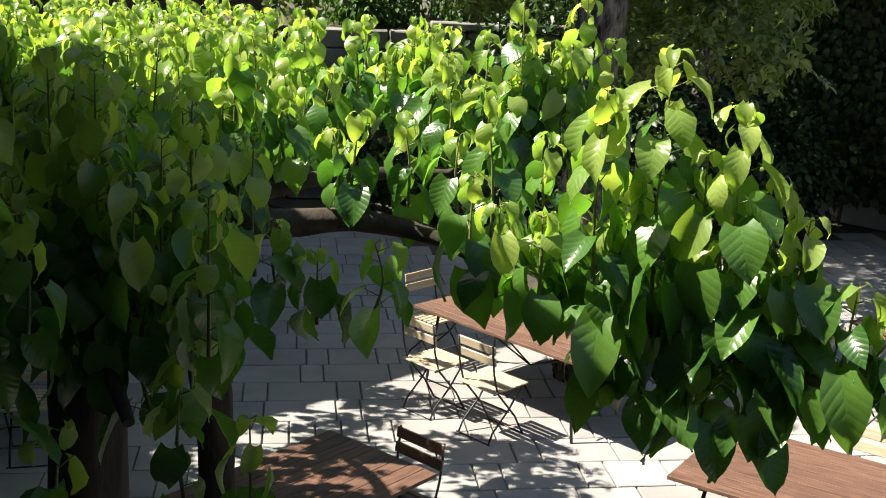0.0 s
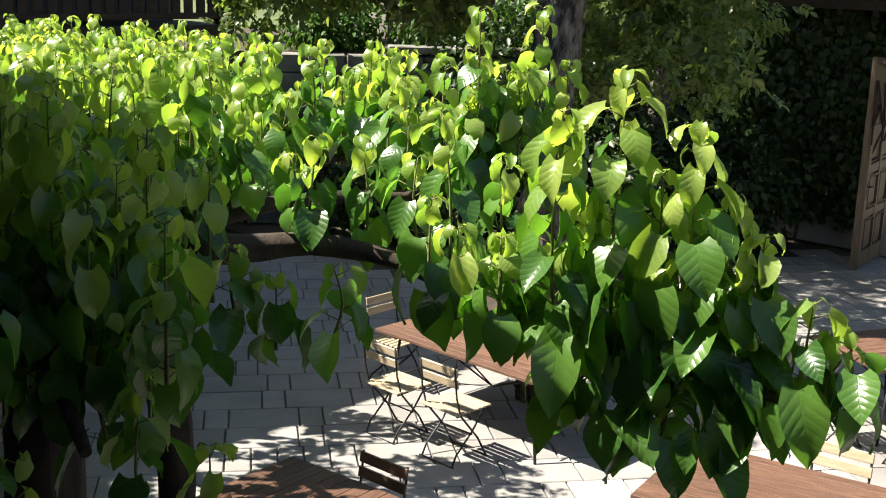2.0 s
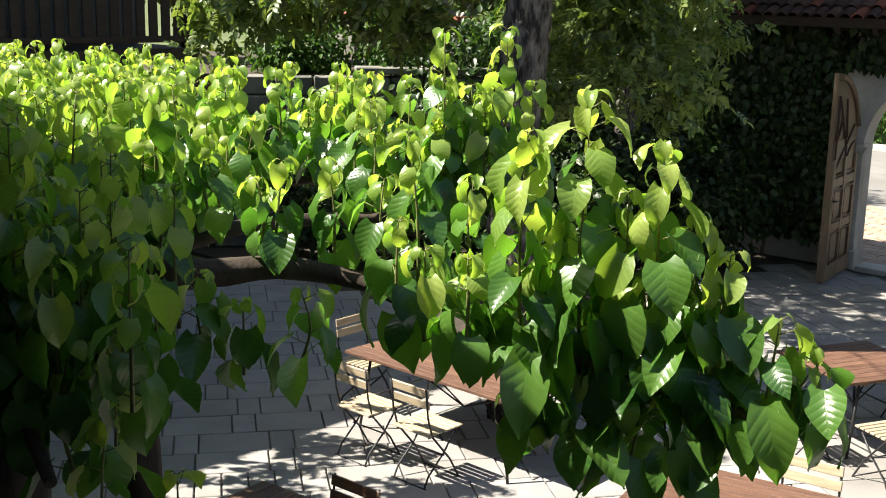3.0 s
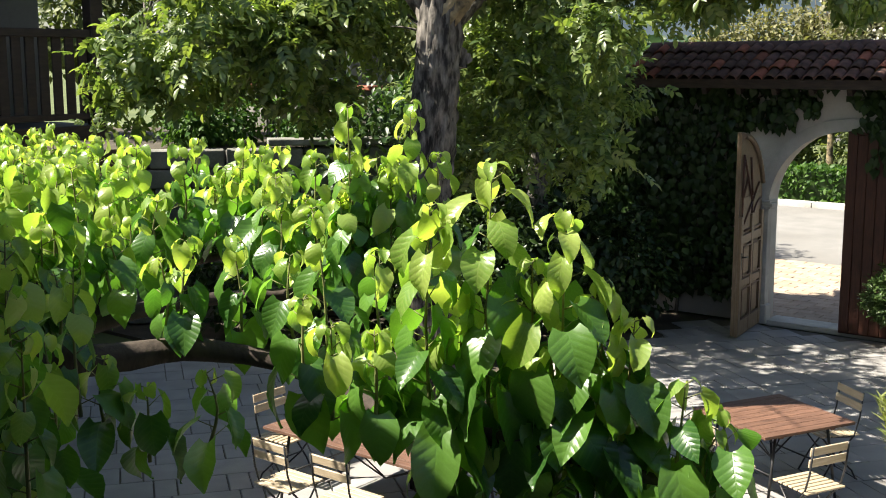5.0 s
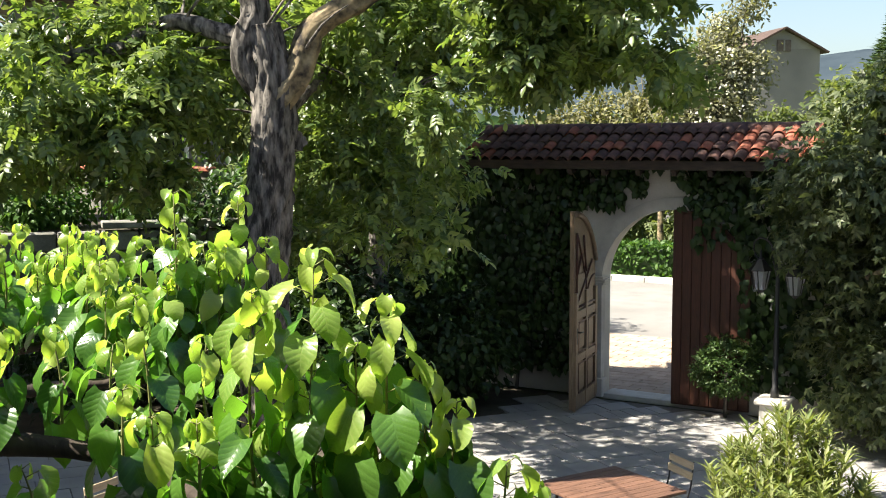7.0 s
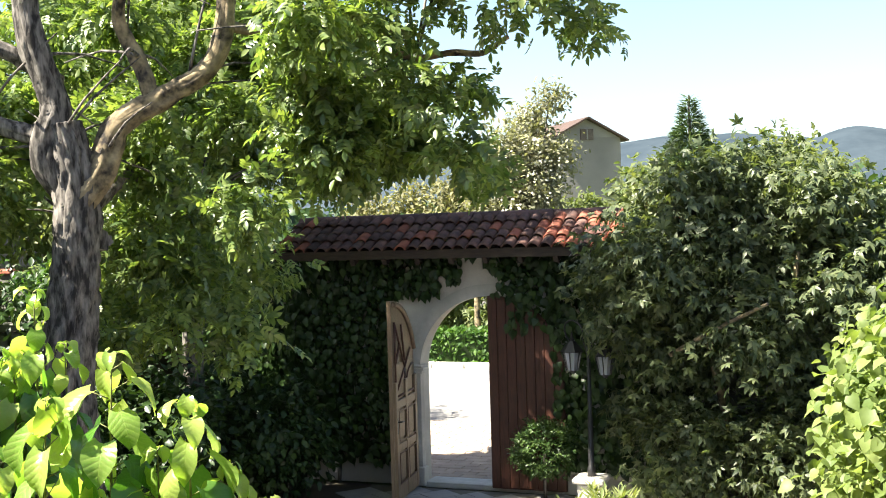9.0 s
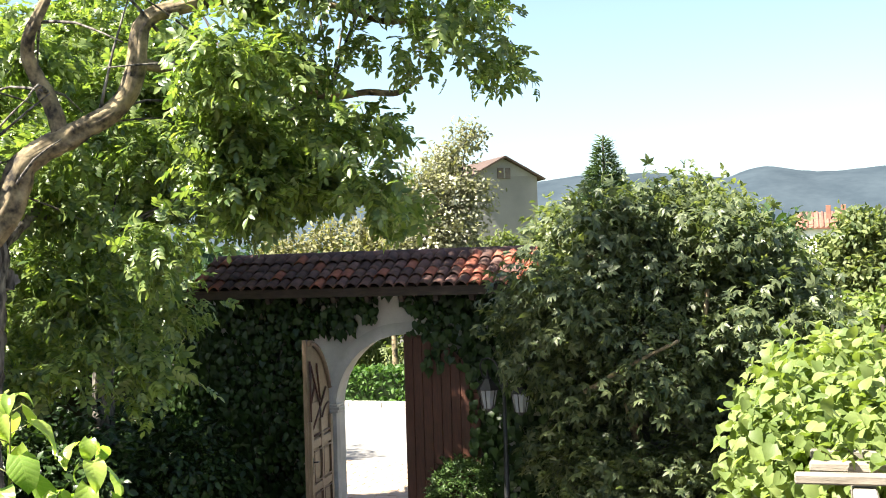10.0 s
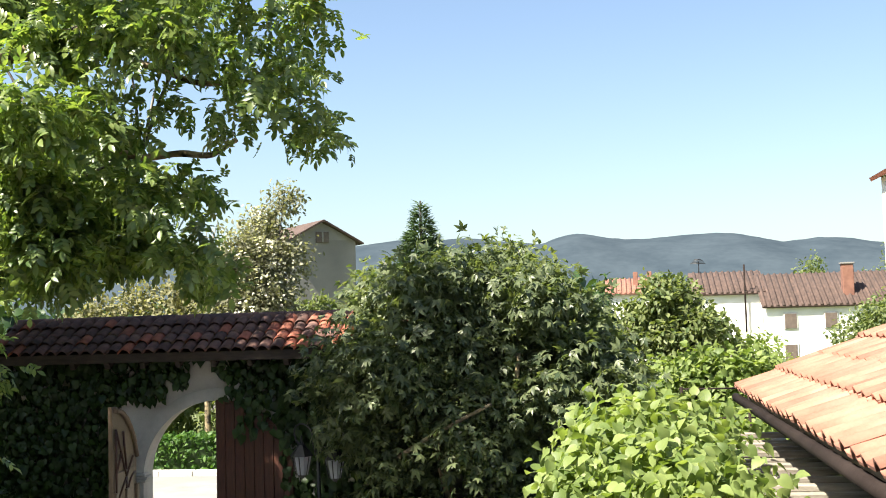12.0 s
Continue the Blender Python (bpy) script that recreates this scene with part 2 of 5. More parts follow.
def box(bm, c, s, bevel=0.0, m=None):
    before = set(bm.verts)
    bmesh.ops.create_cube(bm, size=1.0, matrix=Matrix.Diagonal((*s, 1)))
    if bevel:
        es = list({e for v in bm.verts if v not in before for e in v.link_edges})
        bmesh.ops.bevel(bm, geom=es, offset=bevel, segments=1, affect="EDGES")
    vs = [v for v in bm.verts if v not in before]
    bmesh.ops.transform(bm, matrix=Matrix.Translation(c) @ (m or Matrix()), verts=vs)
    return bm


def one_box(c, s, bevel=0.0, m=None):
    return box(bmesh.new(), c, s, bevel, m)


def tube(bm, pts, radii, sides=8, rough=0.0):
    """A tapered tube along points, closed at its ends."""
    rings = []
    pts = [Vector(p) for p in pts]
    for i, p in enumerate(pts):
        d = (pts[min(i + 1, len(pts) - 1)] - pts[max(i - 1, 0)]).normalized()
        a = d.orthogonal().normalized() if i == 0 else (rings_a - d * rings_a.dot(d)).normalized()
        rings_a = a
        b = d.cross(a)
        ring = []
        for k in range(sides):
            w = 2 * math.pi * k / sides
            r = radii[i] * (1 + rough * (noise.noise(p * 3 + Vector((k * 1.7, 0, 0))) + 0.6 * noise.noise(p * 9 + Vector((0, k * 2.3, 0)))))
            ring.append(bm.verts.new(p + (a * math.cos(w) + b * math.sin(w)) * r))
        rings.append(ring)
    for r0, r1 in zip(rings, rings[1:]):
        for k in range(sides):
            f = bm.faces.new((r0[k], r0[(k + 1) % sides], r1[(k + 1) % sides], r1[k]))
            f.smooth = True
    bm.faces.new(rings[0][::-1])
    bm.faces.new(rings[-1])
    return bm


def path(pts, n):
    """n points of a smooth line through pts."""
    pts = [Vector(p) for p in pts]
    out = []
    for i in range(n):
        u = i / (n - 1) * (len(pts) - 1)
        k = min(int(u), len(pts) - 2)
        t = u - k
        p0, p1, p2, p3 = pts[max(k - 1, 0)], pts[k], pts[k + 1], pts[min(k + 2, len(pts) - 1)]
        out.append(0.5 * ((2 * p1) + (p2 - p0) * t + (2 * p0 - 5 * p1 + 4 * p2 - p3) * t * t + (3 * p1 - p0 - 3 * p2 + p3) * t ** 3))
    return out


def limb(pts, r0, r1, n=14, sides=10, rough=0.18, wander=0.0, seed=0):
    ps = path(pts, n)
    if wander:
        ps = [p + wander * Vector((noise.noise(p * 1.7 + Vector((seed, 0, 0))), noise.noise(p * 1.7 + Vector((0, seed, 5))), noise.noise(p * 1.7 + Vector((9, 0, seed))))) for p in ps]
    return tube(bmesh.new(), ps, [r0 + (r1 - r0) * i / (n - 1) for i in range(n)], sides, rough)


# leaf outlines: x across, y from stalk to tip, z out of the blade
def blade(half, fold=0.18, droop=0.25, pleat=0.0):
    """half: (y, half-width) from stalk to tip. Returns points and faces of a folded, drooping blade."""
    v, f = [], []
    for i, (y, w) in enumerate(half):
        z = -droop * y * y + (pleat if i % 2 else -pleat)
        v += [(-w, y - (0.10 if i == 0 else 0.0), z + fold * w), (0, y, -droop * y * y), (w, y - (0.10 if i == 0 else 0.0), z + fold * w)]
    for i in range(len(half) - 1):
        a, b = 3 * i, 3 * i + 3
        f += [(a, a + 1, b + 1, b), (a + 1, a + 2, b + 2, b + 1)]
    return np.array(v, float), f


def arched(half, bend, cup=0.5, wave=0.0, twist=0.0):
    """A broad leaf whose blade runs out from its stalk and bends down along an arc; cup lowers its edges, wave ruffles them."""
    v, f, uv = [], [], []
    for i, (y, w) in enumerate(half):
        th = bend * y
        c = Vector((0, math.sin(th) / bend, -(1 - math.cos(th)) / bend))
        up_ = Vector((0, math.sin(th), math.cos(th)))
        back_ = Vector((0, math.cos(th), -math.sin(th)))
        for k in (-1.0, -0.5, 0.0, 0.5, 1.0):
            dz = -cup * (k * w) ** 2 + (0.05 * abs(k) if k else 0.0) * 0.6 + wave * k * k * math.sin(i * 1.9 + k * 1.3) + twist * k * w * y
            p = c + Vector((k * w, 0, 0)) + up_ * dz - back_ * (0.11 * k * k if i == 0 else 0.0)
            v.append(tuple(p))
            uv.append((k * w, y))
    for i in range(len(half) - 1):
        for k in range(4):
            a = 5 * i + k
            f.append((a, a + 1, a + 6, a + 5))
    return np.array(v, float), f, np.array(uv, float)


BROAD = [(0.0, 0.22), (0.12, 0.345), (0.30, 0.385), (0.48, 0.35), (0.66, 0.26), (0.82, 0.145), (0.92, 0.06), (1.0, 0.004)]
SLIM = [(0.0, 0.18), (0.12, 0.28), (0.30, 0.325), (0.50, 0.30), (0.68, 0.22), (0.84, 0.12), (0.93, 0.05), (1.0, 0.004)]
MULBERRY = [arched(BROAD, 0.9, -0.5, 0.02, 0.35), arched(BROAD, 1.2, 0.35, 0.03, -0.5), arched(SLIM, 0.7, -1.0, 0.022, 0.5), arched(BROAD, 0.6, -0.8, 0.03, -0.35), arched(SLIM, 1.4, 0.6, 0.03, 0.3)]
CURLED = [arched(SLIM, 1.9, 0.9, 0.03, 0.4), arched(SLIM, 1.4, -1.3, 0.035, -0.5), arched(SLIM, 1.2, -0.9, 0.03, 0.6), arched(BROAD, 1.6, 0.5, 0.04, -0.5)]
HEART_LITE = blade([(0.0, 0.25), (0.2, 0.45), (0.5, 0.40), (0.8, 0.18), (1.0, 0.01)], 0.28, 0.35)
OVAL = blade([(0.0, 0.05), (0.35, 0.30), (0.7, 0.22), (1.0, 0.01)], 0.3, 0.2)
NARROW = blade([(0.0, 0.03), (0.4, 0.09), (1.0, 0.005)], 0.3, 0.15)


def merge(bits):
    v, f, k = [], [], 0
    for bv, bf in bits:
        v.append(bv)
        f += [tuple(i + k for i in q) for q in bf]
        k += len(bv)
    return np.concatenate(v), f


def pinnate(pairs=3):
    """A compound leaf: leaflets in pairs along a drooping stalk, one at its end."""
    bits = []
    lf = blade([(0.0, 0.04), (0.35, 0.24), (0.65, 0.23), (1.0, 0.005)], 0.3, 0.25)
    for i in range(pairs + 1):
        y = 0.2 + 0.55 * i / pairs
        for sx in ((-1, 1) if i < pairs else (0,)):
            a = radians(62) * sx
            s = 0.34 + 0.14 * i / pairs
            v = lf[0] * s
            x, yy = v[:, 0] * math.cos(a) + v[:, 1] * math.sin(a), -v[:, 0] * math.sin(a) + v[:, 1] * math.cos(a)
            bits.append((np.stack([x, yy + y, v[:, 2] - 0.25 * y * y], 1), lf[1]))
    return merge(bits)


def lobed():
    """A leaf of five fingers round its stalk."""
    bits = []
    for a, s in ((0, 1.0), (50, 0.85), (-50, 0.85), (105, 0.55), (-105, 0.55)):
        v, f = blade([(0.0, 0.12), (0.55, 0.19), (1.0, 0.02)], 0.2, 0.3)
        v = v * s
        a = radians(a)
        bits.append((np.stack([v[:, 0] * math.cos(a) + v[:, 1] * math.sin(a), -v[:, 0] * math.sin(a) + v[:, 1] * math.cos(a) + 0.35, v[:, 2]], 1), f))
    return merge(bits)


PINNATE, LOBED = pinnate(), lobed()


def leaf_frames(axis, normal):
    a = axis / np.linalg.norm(axis, axis=1, keepdims=True)
    n = normal - a * (normal * a).sum(1, keepdims=True)
    n /= np.maximum(np.linalg.norm(n, axis=1, keepdims=True), 1e-6)
    return np.stack([np.cross(a, n), a, n], 2)


def leaf_mesh(name, at, axis, normal, size, shape):
    v, f = shape[:2]
    flat = shape[2] if len(shape) > 2 else v[:, :2]
    fr = leaf_frames(axis, normal)
    pts = (np.einsum("nij,kj->nki", fr, v) * size[:, None, None] + at[:, None, :]).reshape(-1, 3)
    me = bpy.data.meshes.new(name)
    loops = np.concatenate([np.array(q) for q in f])
    lens = np.array([len(q) for q in f])
    k, n = len(v), len(at)
    all_loops = (loops[None, :] + (np.arange(n) * k)[:, None]).ravel()
    starts = (np.concatenate([[0], np.cumsum(lens)[:-1]])[None, :] + (np.arange(n) * lens.sum())[:, None]).ravel()
    me.vertices.add(len(pts))
    me.vertices.foreach_set("co", pts.ravel())
    me.loops.add(len(all_loops))
    me.loops.foreach_set("vertex_index", all_loops)
    me.polygons.add(len(starts))
    me.polygons.foreach_set("loop_start", starts)
    me.polygons.foreach_set("loop_total", np.tile(lens, n))
    me.polygons.foreach_set("use_smooth", np.ones(len(starts), bool))
    layer = me.uv_layers.new(name="UVMap")
    layer.data.foreach_set("uv", np.tile(flat[loops], (n, 1)).ravel())
    me.update(calc_edges=True)
    me.validate()
    return me


def foliage(name, parent, material, blobs, count, size, shape, rng, hang=0.5, shell=0.55, spray=0.22, label=""):
    """Leaves in sprays through ellipsoids (x, y, z, rx, ry, rz), thicker towards their surface, with gaps."""
    blobs = np.array(blobs, float)
    vol = blobs[:, 3] * blobs[:, 4] + blobs[:, 4] * blobs[:, 5] + blobs[:, 3] * blobs[:, 5]
    per = 9
    m = max(count // per, 1)
    pick = rng.choice(len(blobs), m, p=vol / vol.sum())
    d = rng.normal(size=(m, 3))
    d /= np.linalg.norm(d, axis=1, keepdims=True)
    r = (shell + (1 - shell) * rng.random(m)) * (0.82 + 0.28 * rng.random(m) ** 2)
    c = blobs[pick, :3] + d * r[:, None] * blobs[pick, 3:]
    at = np.repeat(c, per, 0) + np.clip(rng.normal(size=(m * per, 3)), -1.5, 1.5) * spray * np.array([1, 1, 0.7])
    out = np.repeat(d, per, 0)
    axis = out * 0.7 + rng.normal(size=at.shape) * 0.6
    axis[:, 2] -= hang
    normal = rng.normal(size=at.shape) * 0.45 + out * 0.35
    normal[:, 2] += 0.8
    sz = size * (0.65 + 0.6 * rng.random(len(at)))
    keep = at[:, 2] > 0.03
    me = leaf_mesh(name, at[keep], axis[keep], normal[keep], sz[keep], shape)
    me.materials.append(material)
    ob = new(name, me)
    ob.parent = parent
    return tagged(ob, label, kind="stuff")

rng = np.random.default_rng(7)

# ---- ground ----
ground_bm = bmesh.new()
bmesh.ops.create_circle(ground_bm, cap_ends=True, radius=4500, segments=96)
bmesh.ops.translate(ground_bm, vec=(0, 0, -0.06), verts=ground_bm.verts)
solid("ground", ground_bm, M_GRASS, "grassy open ground reaching to the far hills", "ground", "structure")
solid("garden_bed", one_box((13.3, 12.5, -0.03), (6.4, 9.6, 0.05)), M_SOIL, "dark bare soil under the shrubs by the wall", "ground", "structure")
solid("road", one_box((26.6, 8.0, -0.035), (8.9, 60.0, 0.05)), M_ROAD, "pale worn asphalt road outside the gate", "road", "structure")
kerb_bm = bmesh.new()
for i in range(24):
    box(kerb_bm, (31.25, -4.0 + i * 1.01, 0.04), (0.3, 1.0, 0.2), 0.02)
solid("kerb", kerb_bm, M_STONE, "low stone kerb along the road", "kerb", "structure")

# ---- gate wall with its arch ----
WALL_X0, WALL_X1, WALL_TOP = 16.62, 17.02, 3.62
ARCH_Y, ARCH_R, SPRING = 5.69, 1.19, 1.81


def arch_wall(y0, y1):
    """The wall with a round-headed opening right through it."""
    bm = bmesh.new()
    n = 28
    inner = [(ARCH_Y - ARCH_R, 0.0)] + [(ARCH_Y - ARCH_R * math.cos(math.pi * i / n), SPRING + ARCH_R * math.sin(math.pi * i / n)) for i in range(n + 1)] + [(ARCH_Y + ARCH_R, 0.0)]
    outer = [(y0, 0.0)] + [(y0, SPRING)] + [(y0 + (y1 - y0) * i / n, WALL_TOP) for i in range(1, n)] + [(y1, SPRING)] + [(y1, 0.0)]
    rows = []
    for x in (WALL_X0, WALL_X1):
        rows.append(([bm.verts.new((x, *p)) for p in inner], [bm.verts.new((x, *p)) for p in outer]))
    corner = [[bm.verts.new((x, y, WALL_TOP)) for y in (y0, y1)] for x in (WALL_X0, WALL_X1)]
    k = len(inner)
    for s in (0, 1):
        a, b = rows[s]
        for i in range(k - 1):
            bm.faces.new((a[i], a[i + 1], b[i + 1], b[i]))
        bm.faces.new((b[1], b[2], corner[s][0]))
        bm.faces.new((b[k - 2], b[k - 3], corner[s][1]))
    for i in range(k - 1):
        bm.faces.new((rows[0][0][i], rows[1][0][i], rows[1][0][i + 1], rows[0][0][i + 1]))
    bm.faces.new((corner[0][0], corner[0][1], corner[1][1], corner[1][0]))
    bmesh.ops.recalc_face_normals(bm, faces=bm.faces)
    return bm


gate_wall = solid("wall_gate", arch_wall(2.2, 9.0), M_PLASTER, "white plastered courtyard wall with a round-headed gateway", "wall", "structure")
solid("wall_garden", one_box((16.82, 14.5, 1.7), (0.38, 10.98, 3.4)), M_OLDSTONE, "old courtyard wall behind the trees", "wall", "structure")
solid("wall_south", one_box((16.82, -1.4, 1.2), (0.38, 7.18, 2.4)), M_OLDSTONE, "old courtyard wall hidden by climbing plants", "wall", "structure")
band = bmesh.new()
n = 26
for x0, x1, r0, r1 in ((WALL_X0 - 0.035, WALL_X0 + 0.10, ARCH_R - 0.035, ARCH_R + 0.15),):
    ring = []
    for i in range(n + 1):
        a = math.pi * i / n
        ring.append([band.verts.new((x, ARCH_Y - r * math.cos(a), SPRING + r * math.sin(a))) for x, r in ((x0, r0), (x0, r1), (x1, r1), (x1, r0))])
    for p, q in zip(ring, ring[1:]):
        for k in range(4):
            band.faces.new((p[k], p[(k + 1) % 4], q[(k + 1) % 4], q[k]))
part("arch_moulding", band, M_STONE, gate_wall)
for sy in (-1, 1):
    y = ARCH_Y + sy * (ARCH_R + 0.055)
    part("jamb", one_box((WALL_X0 + 0.033, y, 1.04), (0.136, 0.19, 1.50), 0.008), M_STONE, gate_wall)
    bm = bmesh.new()
    for k, (w, h) in enumerate(((0.24, 0.05), (0.30, 0.045), (0.25, 0.04))):
        box(bm, (WALL_X0 + 0.02, y - sy * 0.02, SPRING - 0.0 + 0.045 * k - 0.02), (0.20 + 0.03 * k, w, h), 0.008)
    part("capital", bm, M_STONE, gate_wall)
    part("plinth", one_box((WALL_X0 + 0.02, y, 0.15), (0.20, 0.27, 0.30), 0.015), M_STONE, gate_wall)
solid("threshold", one_box((16.82, ARCH_Y, 0.02), (0.42, 2.26, 0.09), 0.01), M_STONE, "worn pale stone threshold in the gateway", "threshold", "structure")


def leaf_top(u, width):
    """Height of a gate leaf at u metres from its hinge."""
    return SPRING + math.sqrt(max(ARCH_R ** 2 - (ARCH_R - min(u, ARCH_R)) ** 2, 0.0)) * 0.98


def gate_leaf(name, label, at, turn, material, carved):
    """One leaf of the gate, hinged at its own origin and lying along +y, with frame, panels and handle on its -x side."""
    ob = thing(name, label, "gate", at, turn, "leaves of the gateway", "structure")
    w, n = ARCH_R - 0.015, 12
    bm = bmesh.new()
    lo = [[bm.verts.new((x, w * i / n, 0.05)) for i in range(n + 1)] for x in (-0.03, 0.03)]
    hi = [[bm.verts.new((x, w * i / n, leaf_top(0.04 + w * i / n, w))) for i in range(n + 1)] for x in (-0.03, 0.03)]
    for s in (0, 1):
        for i in range(n):
            bm.faces.new((lo[s][i], lo[s][i + 1], hi[s][i + 1], hi[s][i]))
    for i in range(n):
        bm.faces.new((hi[0][i], hi[0][i + 1], hi[1][i + 1], hi[1][i]))
        bm.faces.new((lo[0][i], lo[0][i + 1], lo[1][i + 1], lo[1][i]))
    for i in (0, n):
        bm.faces.new((lo[0][i], lo[1][i], hi[1][i], hi[0][i]))
    bmesh.ops.recalc_face_normals(bm, faces=bm.faces)
    part("leaf_board", bm, material, ob)
    if carved:
        for z, tall in ((0.15, 0.24), (0.80, 0.12), (1.44, 0.13)):
            part("rail", one_box((-0.045, w / 2, z), (0.05, w - 0.02, tall), 0.008), material, ob)
        for y in (0.06, w / 2, w - 0.06):
            part("stile", one_box((-0.052, y, 0.92), (0.05, 0.11, 1.72), 0.008), material, ob)
        for z in (0.50, 1.12):
            for y in (0.29 * w, 0.71 * w):
                part("panel", one_box((-0.036, y, z), (0.045, 0.30 * w, 0.40), 0.02), material, ob)
                # Dark strips laid on the face stand for the shaded grooves round each panel.
                for dy, dz, sy, sz in ((-0.17 * w, 0, 0.022, 0.46), (0.17 * w, 0, 0.022, 0.46), (0, 0.22, 0.36 * w, 0.022), (0, -0.22, 0.36 * w, 0.022)):
                    part("groove", one_box((-0.079, y + dy, z + dz), (0.006, sy, sz)), M_DOORDARK, ob)
        # carved head: dark bars for its shaded grooves: branching, a hinge-side quarter arch, cells
        part("head_board", one_box((-0.036, 0.55 * w, 1.78), (0.02, 0.80 * w, 0.52), 0.004), material, ob)
        for (y0, z0), (y1, z1) in (((0.50, 1.56), (0.50, 1.95)), ((0.50, 1.95), (0.22, 2.20)), ((0.50, 1.95), (0.90, 2.62)), ((0.50, 2.05), (0.62, 2.60)), ((0.12, 1.56), (0.90, 1.56)), ((0.92, 1.56), (0.92, 2.66)), ((0.50, 1.95), (0.90, 1.62)), ((0.72, 2.32), (0.90, 2.05))):
            tube_ = tube(bmesh.new(), [(-0.052, y0 * w, z0), (-0.052, y1 * w, z1)], [0.017, 0.017], 6)
            part("tracery_bar", tube_, M_DOORDARK, ob)
        arc = [(-0.052, w * (0.12 + 0.36 * math.sin(t)), 1.56 + 0.40 * math.cos(t)) for t in np.linspace(0, 1.57, 9)]
        part("tracery_arc", tube(bmesh.new(), arc, [0.016] * 9, 6), M_DOORDARK, ob)
        head = [(-0.05, 0.04 + (w - 0.08) * i / 10, leaf_top(0.08 + (w - 0.08) * i / 10, w) - 0.05) for i in range(11)]
        part("head_rail", tube(bmesh.new(), head, [0.04] * 11, 6), material, ob)
        h = bmesh.new()
        tube(h, [(-0.07, w - 0.07, 1.2), (-0.12, w - 0.07, 1.2), (-0.13, w - 0.2, 1.19)], [0.014, 0.013, 0.01], 8)
        box(h, (-0.075, w - 0.07, 1.14), (0.012, 0.05, 0.24), 0.003)
        part("handle", h, M_IRON, ob, "black iron lever handle")
    else:
        for k in range(8):
            y = (k + 0.5) * w / 8
            top = min(leaf_top(0.04 + y - 0.07, w), leaf_top(0.04 + y + 0.07, w)) - 0.02
            part("board", one_box((-0.042, y, (0.07 + top) / 2), (0.028, w / 8 - 0.006, top - 0.07), 0.006), material, ob)
    return ob


gate_leaf("gate_leaf", "carved oak gate leaf standing open into the courtyard", (16.48, 6.94, 0), 98.0, M_DOOR, True)
gate_leaf("gate_leaf", "red-brown boarded gate leaf, closed, under the ivy", (16.53, 4.49, 0), 0.0, M_DOORDARK, False)


# ---- tiled roofs ----
def barrel_tile(length, r0, r1, thick=0.014, sides=7):
    """A half-round clay tile, narrower at its upper end, lying along -y (downhill) to +y."""
    bm = bmesh.new()
    rows = []
    for y, r, lift in ((-length / 2, r0, 0.0), (length / 2, r1, -0.02)):
        for rr in (r, r - thick):
            rows.append([bm.verts.new((rr * math.cos(math.pi * k / sides), y, rr * 0.8 * math.sin(math.pi * k / sides) + lift)) for k in range(sides + 1)])
    a, b, c, d = rows
    for k in range(sides):
        for q in ((a[k], a[k + 1], c[k + 1], c[k]), (b[k + 1], b[k], d[k], d[k + 1]), (a[k + 1], a[k], b[k], b[k + 1])):
            f = bm.faces.new(q)
            f.smooth = True
    bmesh.ops.recalc_face_normals(bm, faces=bm.faces)
    me = bpy.data.meshes.new("tile")
    bm.to_mesh(me)
    bm.free()
    return me


def tile_field(parent, me, pick, origin, across, uphill, cols, courses, pitch, step, dz):
    """Tiles as single pieces: across is the unit way along the eave, uphill the unit way up the slope."""
    A, U = Vector(across), Vector(uphill)
    N = A.cross(U).normalized()
    if N.z < 0:
        A_, N = -A, -N
    else:
        A_ = A
    rot = Matrix((A_, U, N)).transposed().to_4x4()
    for j in range(courses):
        for i in range(cols):
            p = Vector(origin) + A * (pitch * (i + 0.5)) + U * (step * (j + 0.5)) + N * (0.012 * (j % 2) + dz)
            ob = new("tile", me[pick(i, j)])
            ob.parent = parent
            ob.matrix_basis = Matrix.Translation(p + A * random.uniform(-0.008, 0.008) + N * random.uniform(-0.004, 0.006)) @ rot @ pose(0, 0, 0, random.uniform(-1.5, 1.5), random.uniform(-2, 2), random.uniform(-2.2, 2.2))


gate_roof = thing("gate_roof", "small roof of weathered barrel tiles over the gateway, coloured redder at its sunlit end", "roof", (0, 0, 0), kind="structure")
EAVE_X, EAVE_Z, RIDGE_X, RIDGE_Z = 15.95, 3.74, 16.85, 4.20
up = Vector((RIDGE_X - EAVE_X, 0, RIDGE_Z - EAVE_Z))
slope_len = up.length
up.normalize()
for sx in (-1, 1):
    ang = math.atan2(RIDGE_Z - EAVE_Z, RIDGE_X - EAVE_X) * sx
    bm = one_box((RIDGE_X + sx * (RIDGE_X - EAVE_X) / 2, 5.75, (EAVE_Z + RIDGE_Z) / 2 - 0.05), (slope_len, 6.5, 0.05), 0, Matrix.Rotation(ang, 4, "Y"))
    part("roof_deck", bm, M_DARKWOOD, gate_roof)
part("eave_board", one_box((EAVE_X - 0.01, 5.75, EAVE_Z - 0.10), (0.05, 6.5, 0.14), 0.005), M_DARKWOOD, gate_roof)
for i in range(12):
    part("rafter", one_box((16.3, 2.8 + i * 0.54, 3.70), (0.75, 0.08, 0.11), 0.005, Matrix.Rotation(-math.atan2(0.46, 0.9), 4, "Y")), M_DARKWOOD, gate_roof)
old_tiles = [barrel_tile(0.34, 0.098, 0.08) for _ in range(2)]
old_tiles[0].materials.append(M_OLDTILE)
old_tiles[1].materials.append(M_REDTILE)
COLS = 34
